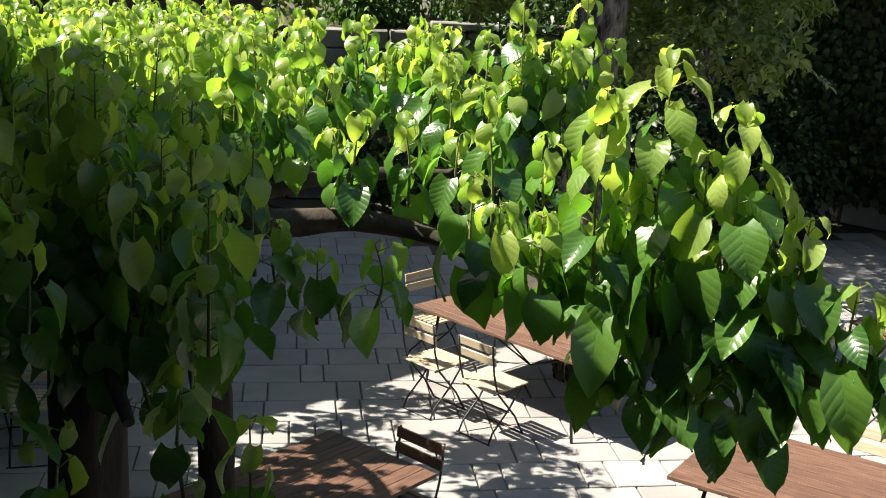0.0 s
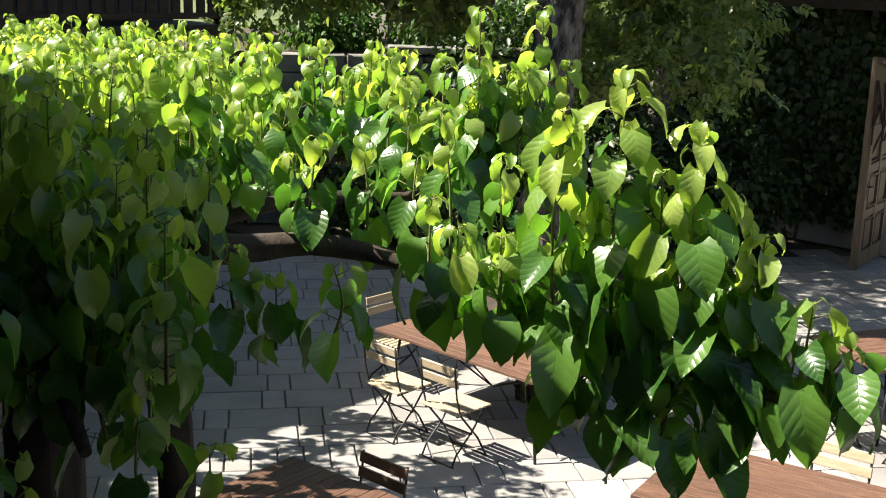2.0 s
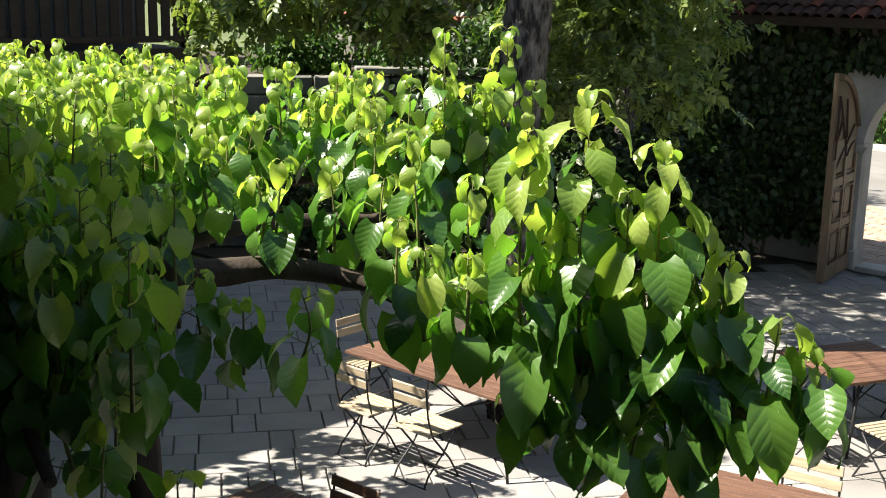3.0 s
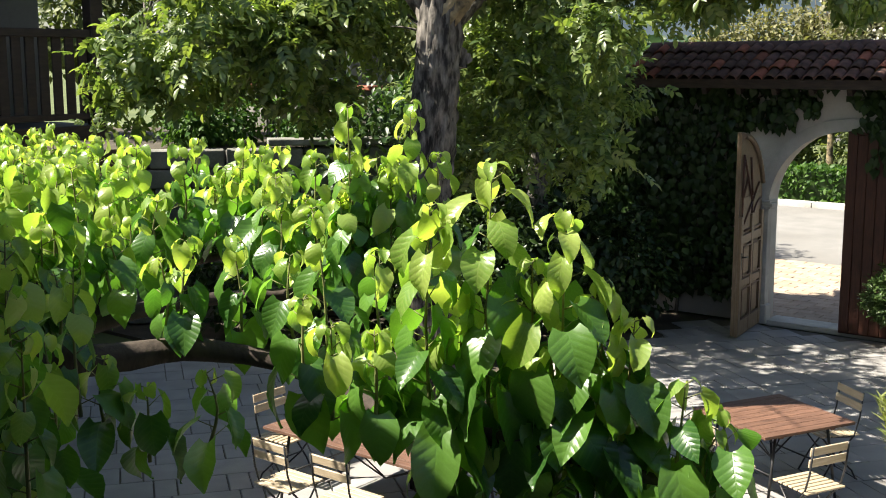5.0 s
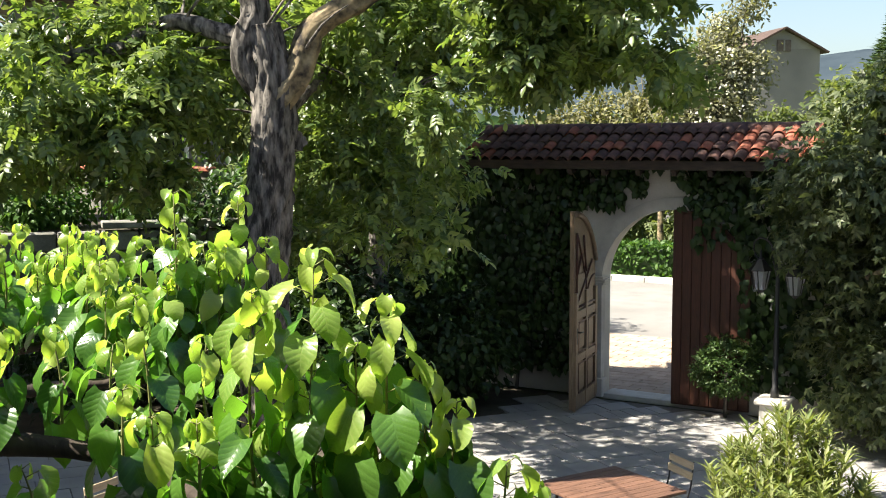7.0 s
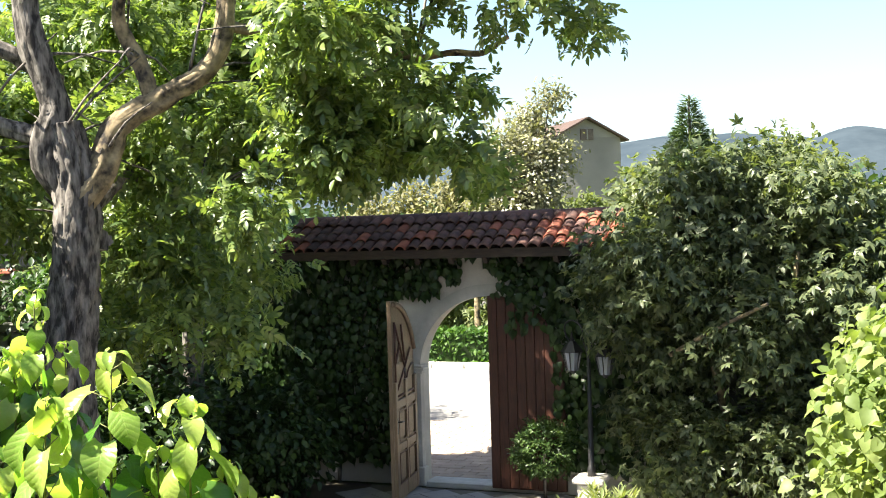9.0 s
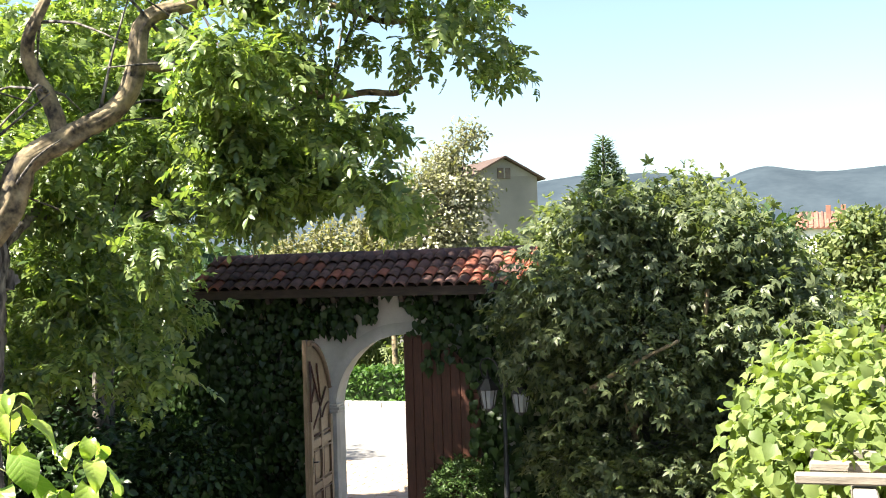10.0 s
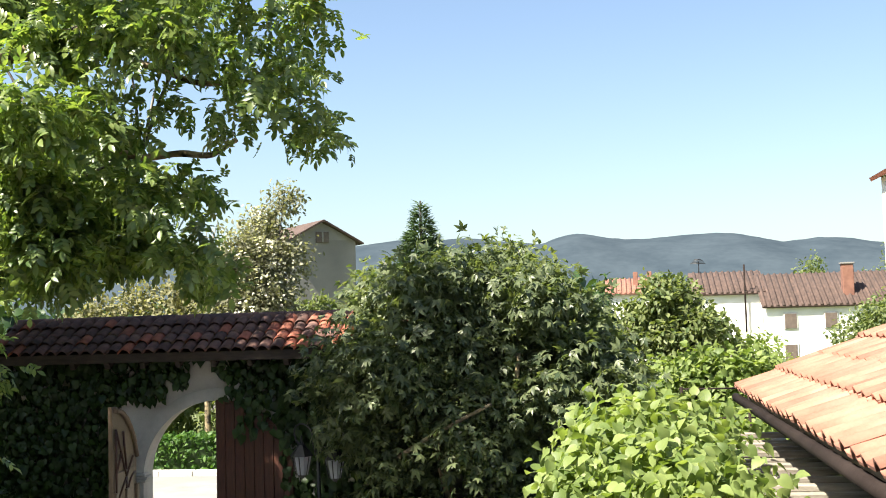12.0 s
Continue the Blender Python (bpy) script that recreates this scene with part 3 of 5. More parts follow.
# Tile colour paints the light: mostly red at the sunlit end, dark elsewhere.
tile_field(gate_roof, old_tiles, lambda i, j: 1 if random.random() < (0.75 if i < 11 else 0.12) else 0, (EAVE_X - 0.05, 2.55, EAVE_Z - 0.02), (0, 1, 0), up, COLS, 4, 6.45 / COLS, 0.255, 0.0)
for j in range(3):
    for i in range(COLS):
        ob = new("tile", old_tiles[0])
        ob.parent = gate_roof
        ob.matrix_basis = Matrix.Translation((RIDGE_X + 0.15 + j * 0.30, 2.55 + 6.45 / COLS * (i + 0.5), RIDGE_Z - 0.06 - j * 0.155)) @ Matrix(((0, -1, 0, 0), (1, 0, 0, 0), (0, 0, 1, 0), (0, 0, 0, 1))) @ pose(0, 0, 0, 27, 0, 0)
ridge_me = barrel_tile(0.46, 0.12, 0.115)
ridge_me.materials.append(M_OLDTILE)
for i in range(15):
    ob = new("tile", ridge_me)
    ob.parent = gate_roof
    ob.matrix_basis = Matrix.Translation((RIDGE_X, 2.75 + i * 0.43, RIDGE_Z - 0.02)) @ pose(0, 0, 0, 1.5, 0, random.uniform(-2, 2))
cap = bmesh.new()
for i in range(26):
    box(cap, (16.82, 9.15 + i * 0.42, 3.46), (0.52, 0.40, 0.09), 0.02)
solid("wall_coping", cap, M_REDTILE, "red clay coping on the courtyard wall", "coping", "structure")


# ---- house with the orange roof beside the terrace ----
side_house = thing("side_house", "low house with a bright orange barrel-tile roof", "house")
part("wall", one_box((5.2, -5.25, 1.6), (8.2, 6.1, 3.2)), M_OLDSTONE, side_house)
S_UP = Vector((0, -math.cos(radians(20.5)), math.sin(radians(20.5))))
bm = one_box((5.0, -1.32 - 3.6 * math.cos(radians(20.5)), 3.32 + 3.6 * math.sin(radians(20.5))), (9.4, 7.2, 0.10), 0, Matrix.Rotation(radians(-20.5), 4, "X"))
part("roof_deck", bm, M_DARKWOOD, side_house)
part("gutter", tube(bmesh.new(), [(0.4, -1.25, 3.33), (9.72, -1.22, 3.33)], [0.036, 0.036], 10), M_GUTTER, side_house, "brown gutter under the eave")
part("fascia", one_box((5.05, -1.36, 3.29), (9.3, 0.04, 0.14), 0.004), M_GUTTER, side_house)
def roll_tile(length, width, thick=0.016):
    """A roof tile with a flat pan and one rounded roll along its side, lying along y, its lower end at -y."""
    bm = bmesh.new()
    prof = [(-0.5, 0.012), (-0.42, 0.0), (0.02, 0.0), (0.10, 0.022), (0.20, 0.042), (0.31, 0.048), (0.42, 0.036), (0.5, 0.012)]
    rows = []
    for y, lift in ((-length / 2, 0.022), (length / 2, 0.0)):
        for d in (0.0, thick):
            rows.append([bm.verts.new((x * width, y, z + lift - d)) for x, z in prof])
    a, b, c, d = rows
    for k in range(len(prof) - 1):
        for q in ((a[k], a[k + 1], c[k + 1], c[k]), (b[k + 1], b[k], d[k], d[k + 1]), (a[k + 1], a[k], b[k], b[k + 1])):
            bm.faces.new(q).smooth = q[0] is a[k]
    bmesh.ops.recalc_face_normals(bm, faces=bm.faces)
    me = bpy.data.meshes.new("tile")
    bm.to_mesh(me)
    bm.free()
    return me


new_tile = roll_tile(0.40, 0.226)
new_tile.materials.append(M_ORANGE)
tile_field(side_house, [new_tile], lambda i, j: 0, (4.1, -1.25, 3.385), (1, 0, 0), S_UP, 25, 10, 5.6 / 25, 0.345, 0.02)

# ---- house of the balcony, behind the walk ----
own_house = thing("own_house", "unseen house with the balcony, its low wide roof added to cast shade", "house")
# Unseen wall, in dark render so that it throws back little light.
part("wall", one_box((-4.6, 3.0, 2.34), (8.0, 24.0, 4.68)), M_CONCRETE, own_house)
# Unseen roof, set low and wide to shade the near leaves from sun and sky.
part("roof", one_box((-3.85, 3.0, 4.73), (10.8, 25.0, 0.10), 0.01), M_BROWNTILE, own_house)
part("balcony_floor", one_box((0.0, 1.5, 2.16), (1.2, 9.0, 0.16), 0.02), M_STONE, own_house)

# ---- timber house across the corner ----
timber_house = thing("timber_house", "shaded house with a dark timber balcony and dark window frames", "house")
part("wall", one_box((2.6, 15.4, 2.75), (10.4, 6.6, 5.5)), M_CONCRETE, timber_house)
# Roof is out of view; its eave is carried out to shade the paving.
part("roof", one_box((2.6, 14.95, 5.62), (11.4, 8.5, 0.24), 0.03), M_BROWNTILE, timber_house)
part("balcony_floor", one_box((2.6, 11.55, 3.18), (10.6, 1.1, 0.16), 0.01), M_DARKWOOD, timber_house)
part("hand_rail", one_box((2.6, 11.05, 4.26), (10.6, 0.10, 0.09), 0.01), M_DARKWOOD, timber_house)
part("base_rail", one_box((2.6, 11.05, 3.36), (10.6, 0.07, 0.07), 0.01), M_DARKWOOD, timber_house)
bal = bmesh.new()
box(bal, (0, 0, 0), (0.11, 0.03, 0.84), 0.006)
bal_me = bpy.data.meshes.new("baluster")
bal.to_mesh(bal_me)
bal.free()
bal_me.materials.append(M_DARKWOOD)
for i in range(66):
    ob = new("baluster", bal_me)
    ob.parent = timber_house
    ob.location = (-2.6 + i * 0.16, 11.05, 3.80)
for i in range(5):
    part("post", one_box((-2.6 + i * 2.6, 11.05, 4.38), (0.16, 0.16, 2.3), 0.01), M_DARKWOOD, timber_house)
for i in range(4):
    win = part("window", one_box((0.6 + i * 1.9, 12.06, 4.6), (1.0, 0.06, 1.5), 0.01), M_DARKWOOD, timber_house)
    for sx in (-1, 1):
        part("pane", one_box((0.6 + i * 1.9 + sx * 0.23, 12.02, 4.6), (0.38, 0.02, 1.3)), pane_m, win)
for i in range(2):
    part("door", one_box((3.4 + i * 3.0, 12.06, 1.05), (1.1, 0.08, 2.1), 0.01), M_DARKWOOD, timber_house)

# ---- raised garden with its retaining wall ----
A, B = Vector((10.6, 14.5, 0)), Vector((14.0, 11.6, 0))
along = (B - A).normalized()
terrace = thing("retaining_wall", "old stone retaining wall with a pale coping", "wall", kind="structure")
side_v = Vector((-along.y, along.x, 0))
rot_z = Matrix.Rotation(math.atan2(along.y, along.x), 4, "Z")
for course in range(9):
    bm = bmesh.new()
    s = -0.2 * (course % 2)
    while s < (B - A).length:
        ln = random.uniform(0.35, 0.75)
        p = A + along * (s + ln / 2) - side_v * 0.0 + Vector((0, 0, 0.15 + course * 0.295))
        box(bm, p + side_v * random.uniform(-0.015, 0.015), (ln - 0.02, 0.32, 0.28), 0.02, rot_z)
        s += ln
    part("stone_course", bm, M_OLDSTONE, terrace, kind="stuff")
for k in (2, 3):
    p = A + along * (0.55 + k * 1.07) + Vector((0, 0, 2.75))
    part("coping_stone", one_box(p, (1.04, 0.44, 0.10), 0.015, rot_z), M_OLDSTONE, terrace)
mid = (A + B) / 2 + side_v * 3.6
solid("raised_bed", one_box(mid + Vector((0, 0, 1.33)), (9.4, 6.8, 2.64), 0, rot_z), M_SOIL, "raised garden bed behind the retaining wall", "ground", "structure")
far_hut = thing("garden_house", "grey rendered house glimpsed behind the walnut leaves", "house")
part("wall", one_box((21.0, 21.5, 3.4), (5.0, 5.0, 7.4), 0, Matrix.Rotation(radians(-45), 4, "Z")), M_CONCRETE, far_hut)
bm = bmesh.new()
tri = [(-3.0, 0.0), (3.0, 0.0), (0.0, 1.6)]
vs = [[bm.verts.new((x, y, z)) for x, z in tri] for y in (-3.0, 3.0)]
bm.faces.new(vs[0])
bm.faces.new(vs[1][::-1])
for k in range(3):
    bm.faces.new((vs[0][k], vs[1][k], vs[1][(k + 1) % 3], vs[0][(k + 1) % 3]))
bmesh.ops.transform(bm, matrix=pose(21.0, 21.5, 7.1, 0, 0, -45), verts=bm.verts)
part("roof", bm, M_BROWNTILE, far_hut)
for k in range(2):
    w = part("window", one_box((18.25 + 1.2 * k, 18.8 - 1.2 * k + 1.0, 4.2), (0.06, 0.8, 1.3), 0.01, Matrix.Rotation(radians(-45 + 90), 4, "Z")), M_WHITEWALL, far_hut)
    part("pane", one_box((18.22 + 1.2 * k, 18.77 - 1.2 * k + 1.0, 4.2), (0.05, 0.6, 1.1), 0, Matrix.Rotation(radians(45), 4, "Z")), pane_m, w)


# ---- far houses ----
def gable_house(name, label, x0, x1, y0, y1, eave, ridge, wall_m, roof_m, ridge_along="y", over=0.35, base=-0.05):
    ob = thing(name, label, "house")
    part("wall", one_box(((x0 + x1) / 2, (y0 + y1) / 2, (base + eave) / 2), (x1 - x0, y1 - y0, eave - base)), wall_m, ob)
    cx, cy = (x0 + x1) / 2, (y0 + y1) / 2
    g = bmesh.new()
    if ridge_along == "x":
        h = (y1 - y0) / 2
        tri = [(y0, eave), (y1, eave), (cy, ridge - 0.12)]
        ends = [[g.verts.new((x, y, z)) for y, z in tri] for x in (x0, x1)]
    else:
        h = (x1 - x0) / 2
        tri = [(x0, eave), (x1, eave), (cx, ridge - 0.12)]
        ends = [[g.verts.new((x, y, z)) for x, z in tri] for y in (y0, y1)]
    g.faces.new(ends[0])
    g.faces.new(ends[1][::-1])
    for k in range(3):
        g.faces.new((ends[0][k], ends[1][k], ends[1][(k + 1) % 3], ends[0][(k + 1) % 3]))
    bmesh.ops.recalc_face_normals(g, faces=g.faces)
    part("gable", g, wall_m, ob)
    rise = ridge - eave
    tan = rise / h
    for s in (-1, 1):
        r = bmesh.new()
        ln = (h + over) / math.cos(math.atan(tan))
        a = math.atan(tan)
        if ridge_along == "x":
            box(r, (cx, cy + s * (h + over) / 2, ridge - tan * (h + over) / 2), (x1 - x0 + 2 * over, ln, 0.12), 0, Matrix.Rotation(-s * a, 4, "X"))
        else:
            box(r, (cx + s * (h + over) / 2, cy, ridge - tan * (h + over) / 2), (ln, y1 - y0 + 2 * over, 0.12), 0, Matrix.Rotation(s * a, 4, "Y"))
        roof = part("roof", r, roof_m, ob)
        if ridge_along == "y" and s < 0:
            # rolls of tile running down the slope
            t = bmesh.new()
            k = int((y1 - y0 + 2 * over) / 0.42)
            for i in range(k):
                y = y0 - over + 0.42 * (i + 0.5)
                tube(t, [(cx, y, ridge + 0.05), (cx - (h + over), y, ridge + 0.05 - tan * (h + over))], [0.12, 0.13], 6)
            part("tile_rolls", t, roof_m, roof, kind="stuff")
    return ob


barn = gable_house("grey_house", "tall bare grey house with a low gable roof", 78.0, 88.0, 17.5, 22.6, 10.15, 11.5, M_BARERENDER, M_BROWNTILE, "x", 0.45)
w = part("window", one_box((77.95, 20.05, 10.35), (0.16, 0.95, 0.75), 0.01), M_SHUTTER, barn)
part("bar", one_box((77.85, 20.05, 10.35), (0.05, 0.1, 0.7)), M_BARERENDER, w)
barn.matrix_basis = Matrix.Translation((78, 20, 0)) @ Matrix.Rotation(radians(38.0), 4, "Z") @ Matrix.Translation((-78, -20, 0))
low_barn = gable_house("low_grey_shed", "long low grey shed behind the flowering trees", 56.0, 62.0, 16.5, 27.0, 4.0, 4.9, M_CONCRETE, M_BROWNTILE, "x")

white_left = gable_house("white_house", "white farmhouse with an old brown tile roof", 84.6, 92.0, -10.3, -5.75, 5.75, 7.3, M_WHITEWALL, M_BROWNTILE, "y")
white_right = gable_house("white_house", "lower white farmhouse wing with a brick chimney and shuttered window", 82.6, 91.0, -21.0, -10.35, 4.75, 6.95, M_WHITEWALL, M_BROWNTILE, "y")
w = part("window", one_box((82.57, -11.9, 3.6), (0.10, 0.95, 1.15), 0.02), M_STONE, white_right)
part("shutter", one_box((82.52, -11.9, 3.6), (0.08, 0.78, 1.0), 0.01), M_SHUTTER, w)
d = part("door", one_box((82.57, -11.85, 1.05), (0.10, 1.05, 2.1), 0.02), M_STONE, white_right)
part("door_leaf", one_box((82.52, -11.85, 1.0), (0.08, 0.8, 1.95), 0.01), M_SHUTTER, d)
w = part("window", one_box((82.57, -14.6, 3.6), (0.10, 0.95, 1.15), 0.02), M_STONE, white_right)
part("shutter", one_box((82.52, -14.6, 3.6), (0.08, 0.78, 1.0), 0.01), M_SHUTTER, w)
ch = part("chimney", one_box((83.9, -16.05, 6.3), (0.8, 0.75, 2.4), 0.03), M_FARRED, white_right, "brick chimney")
part("chimney_cap", one_box((83.9, -16.05, 7.52), (0.95, 0.9, 0.12), 0.02), M_CONCRETE, ch)
pipe = bmesh.new()
tube(pipe, [(84.3, -9.1, 2.9), (84.3, -9.1, 7.7)], [0.07, 0.06], 8)
part("drain_pipe", pipe, M_GUTTER, white_left)
aer = bmesh.new()
tube(aer, [(88.0, -6.2, 7.2), (88.0, -6.2, 8.4)], [0.04, 0.03], 6)
for k in range(4):
    tube(aer, [(87.9, -6.7 + 0.1 * k, 8.05 + 0.1 * k), (87.9, -5.6 - 0.1 * k, 8.05 + 0.1 * k)], [0.03, 0.03], 5)
part("aerial", aer, M_IRON, white_left)
far_red = gable_house("red_roofed_house", "far house with a red tile roof and two chimneys", 100.0, 108.0, -3.6, 0.6, 6.3, 7.6, M_WHITEWALL, M_FARRED, "y")
for y in (-2.9, -1.7):
    part("chimney", one_box((102.0, y, 7.5), (0.45, 0.4, 1.3), 0.02), M_FARRED, far_red)
tall_white = gable_house("white_neighbour_house", "white house with an orange tile eave", 27.0, 34.0, -15.0, -7.75, 7.9, 9.6, M_WHITEWALL, M_REDTILE, "x", 0.25)

# ---- hills ----
hb = bmesh.new()
NY, NX = 260, 14
HILL_Y = (-2600, -900, -596, -480, -400, -292, -24, 60, 105, 150, 193, 324, 400, 480, 657, 1000, 2600)
HILL_Z = (150, 172, 184, 201, 198, 218, 213, 226, 233, 226, 207, 219, 232, 236, 228, 205, 160)
grid = []
for i in range(NY + 1):
    y = -2600 + 5200 * i / NY
    ridge = float(np.interp(y, HILL_Y, HILL_Z)) + 3.0 * noise.noise(Vector((y * 0.012, 7.7, 0))) + 1.5 * noise.noise(Vector((y * 0.05, 1.7, 0)))
    row = []
    for j in range(NX + 1):
        u = j / NX
        x = 2250 + 1500 * u
        z = ridge * math.sin(math.pi * min(u * 0.98 + 0.01, 1)) ** 1.2 + 10 * noise.noise(Vector((x * 0.006, y * 0.006, 2))) * math.sin(math.pi * u) - 3
        row.append(hb.verts.new((x, y, z)))
    grid.append(row)
for i in range(NY):
    for j in range(NX):
        f = hb.faces.new((grid[i][j], grid[i + 1][j], grid[i + 1][j + 1], grid[i][j + 1]))
        f.smooth = True
bmesh.ops.recalc_face_normals(hb, faces=hb.faces)
solid("hills", hb, M_HILL, "long wooded hills on the horizon, distance haze mixed into their colour", "hills", "structure")


# ---- trees and shrubs ----
def shrub(name, label, category, blobs, count, size, shape, leaf_m, stems, stem_m=M_BARK, hang=0.4, spray=0.18, shell=0.55, base=None, crown="crown", group=""):
    b = base or (blobs[0][0], blobs[0][1], 0)
    ob = thing(name, label, category, (0, 0, 0), group=group)
    for pts, r0, r1 in stems:
        part("trunk" if r0 > 0.03 else "stem", limb(pts, r0, r1, 8, 7, 0.15), stem_m, ob)
    foliage(crown, ob, leaf_m, blobs, count, size, shape, rng, hang, shell, spray)
    return ob


# big walnut
walnut = thing("walnut_tree", "old walnut tree with grey furrowed bark and hanging leaves", "tree", (8.15, 6.5, 0))


def wl(*pts):
    return [(x - 8.15, y - 6.5, z) for x, y, z in pts]


part("trunk", limb(wl((8.15, 6.45, -0.05), (8.12, 6.5, 1.2), (8.12, 6.55, 2.6), (8.16, 6.48, 3.8), (8.17, 6.46, 4.5), (8.12, 6.54, 5.0)), 0.25, 0.15, 120, 56, 0.30), M_BARK, walnut)
BOUGHS = [
    (((8.17, 6.46, 3.9), (8.08, 6.60, 4.8), (8.02, 6.66, 5.6), (8.0, 6.6, 6.6), (8.2, 6.6, 7.8)), 0.165, 0.07, M_BARK),
    (((8.2, 6.42, 4.3), (8.3, 6.22, 4.75), (8.43, 6.03, 5.15), (8.72, 5.63, 5.42), (9.0, 5.2, 6.15), (9.3, 4.4, 6.6), (9.7, 3.4, 6.7)), 0.14, 0.04, M_LICHEN),
    (((8.46, 6.0, 5.2), (8.46, 5.99, 5.6), (8.45, 6.03, 6.2), (8.6, 5.9, 7.2)), 0.08, 0.03, M_LICHEN),
    (((8.15, 6.5, 4.9), (7.8, 7.2, 5.0), (7.3, 8.0, 4.7), (6.8, 8.8, 4.3)), 0.09, 0.03, M_BARK),
    (((8.1, 6.6, 5.4), (7.6, 7.3, 5.8), (7.0, 8.2, 5.6), (6.4, 9.0, 5.2)), 0.08, 0.03, M_BARK),
    (((8.9, 5.4, 5.9), (9.4, 4.7, 5.8), (9.8, 3.9, 5.6), (9.9, 3.0, 5.75)), 0.05, 0.02, M_LICHEN),
    (((8.2, 6.45, 4.1), (8.8, 6.6, 4.5), (9.4, 6.6, 4.6), (9.9, 6.4, 4.3)), 0.09, 0.03, M_BARK),
    (((9.3, 4.4, 6.6), (9.6, 3.6, 6.3), (9.75, 2.8, 6.15), (9.8, 2.3, 6.0)), 0.035, 0.012, M_LICHEN),
    (((8.2, 6.55, 7.4), (9.4, 6.2, 8.4), (10.6, 5.8, 8.9), (11.8, 5.2, 8.9)), 0.06, 0.02, M_BARK),
    (((8.3, 6.3, 3.9), (9.0, 7.2, 4.2), (10.0, 7.8, 4.2), (11.0, 8.0, 3.8)), 0.08, 0.03, M_BARK),
]
for pts, r0, r1, m in BOUGHS:
    part("limb", limb(wl(*pts), r0, r1, 60, 26, 0.34, 0.16, r0 * 100), m, walnut)
twigs = bmesh.new()
for k in range(90):
    L = BOUGHS[k % len(BOUGHS)][0]
    p = Vector(L[random.randint(1, len(L) - 1)])
    if p.y < 3.5:
        continue
    d = Vector((random.uniform(-1, 1), random.uniform(-1, 1), random.uniform(-0.3, 0.9))).normalized()
    q = [p, p + d * 0.5 + Vector((0, 0, 0.06)), p + d * 1.1 + Vector((0, 0, -0.02))]
    tube(twigs, [v - Vector((8.15, 6.5, 0)) for v in path(q, 5)], [0.018, 0.015, 0.012, 0.009, 0.006], 5, 0.1)
part("fine_wood", twigs, M_BARK, walnut, kind="stuff")
# leaf clumps at the ends of the boughs: x, y, z, radius
CROWN_SPRAY = [(9.68, 2.34, 5.79, 0.22), (10.1, 2.3, 5.72, 0.12), (9.12, 2.47, 6.06, 0.3), (9.49, 2.89, 5.92, 0.2), (9.9, 2.31, 6.49, 0.18), (9.02, 2.48, 6.42, 0.28),
               (9.49, 2.27, 6.74, 0.22), (9.73, 3.17, 6.43, 0.3), (8.77, 3.21, 6.4, 0.4), (8.98, 3.78, 6.64, 0.4), (9.16, 4.38, 6.58, 0.4), (8.45, 4.21, 5.75, 0.42),
               (9.11, 3.95, 5.86, 0.32), (9.65, 3.62, 5.99, 0.22), (8.71, 2.7, 7.14, 0.45), (8.72, 3.91, 7.28, 0.5)]
CROWN_HANG = [(9.09, 4.56, 5.26, 0.45), (9.73, 4.25, 5.32, 0.32), (9.13, 3.47, 5.21, 0.26), (9.65, 3.4, 5.17, 0.16), (9.87, 4.05, 4.81, 0.34), (9.26, 3.28, 4.69, 0.24),
              (9.24, 4.44, 4.69, 0.42), (10.1, 3.38, 4.49, 0.15)]
CROWN_MIDDLE = [(9.5, 6.95, 6.2, 0.4), (10.3, 6.75, 5.9, 0.4), (9.9, 5.6, 6.15, 0.4), (9.9, 5.95, 5.15, 0.4), (9.12, 6.29, 4.66, 0.32), (8.97, 5.29, 4.25, 0.35), (9.15, 6.4, 3.93, 0.36),
                (9.35, 5.98, 3.64, 0.33), (9.1, 6.1, 3.21, 0.3), (9.51, 5.67, 3.15, 0.3), (9.0, 6.7, 3.08, 0.3), (9.42, 5.74, 2.73, 0.22), (8.9, 6.7, 4.9, 0.3), (9.0, 6.2, 5.14, 0.3),
                (9.7, 7.2, 5.1, 0.6), (9.8, 6.5, 4.1, 0.5), (10.3, 7.5, 4.0, 0.6), (10.6, 7.1, 5.4, 0.6)]
CROWN_HOUSE_SIDE = [(6.18, 8.21, 4.05, 0.28), (6.33, 8.62, 3.51, 0.14), (6.27, 7.58, 4.13, 0.3), (6.95, 7.58, 4.34, 0.36), (7.03, 8.07, 3.85, 0.28), (6.98, 7.34, 4.04, 0.32), (7.44, 7.41, 4.39, 0.34),
                    (7.54, 7.59, 3.64, 0.26), (7.51, 7.3, 4.13, 0.3), (7.71, 7.22, 4.58, 0.3), (7.87, 7.46, 3.69, 0.2), (6.3, 7.53, 4.5, 0.3), (6.37, 8.1, 3.76, 0.22), (6.26, 8.66, 3.76, 0.16),
                    (7.08, 8.26, 4.93, 0.36), (7.8, 8.18, 5.09, 0.36), (7.62, 7.55, 4.97, 0.34), (7.09, 8.3, 4.34, 0.3), (8.02, 7.88, 5.61, 0.3), (8.6, 7.8, 4.4, 0.45), (8.9, 7.9, 5.2, 0.5)]
# Clumps mostly out of view, added to shade the gateway, fig and paving.
CROWN_SHADERS = [(8.0, 6.8, 7.6, 0.6), (10.4, 8.4, 6.7, 0.8), (11.5, 5.0, 8.9, 1.1), (10.6, 9.8, 5.8, 1.0), (12.0, 10.4, 5.4, 1.1), (13.2, 6.3, 6.2, 0.9), (11.0, 6.9, 8.9, 1.3), (12.4, 7.6, 8.7, 1.4), (11.8, 9.6, 6.5, 1.3), (13.2, 9.0, 6.9, 1.2), (10.9, 7.7, 4.0, 0.8), (11.6, 7.0, 3.6, 0.7)]
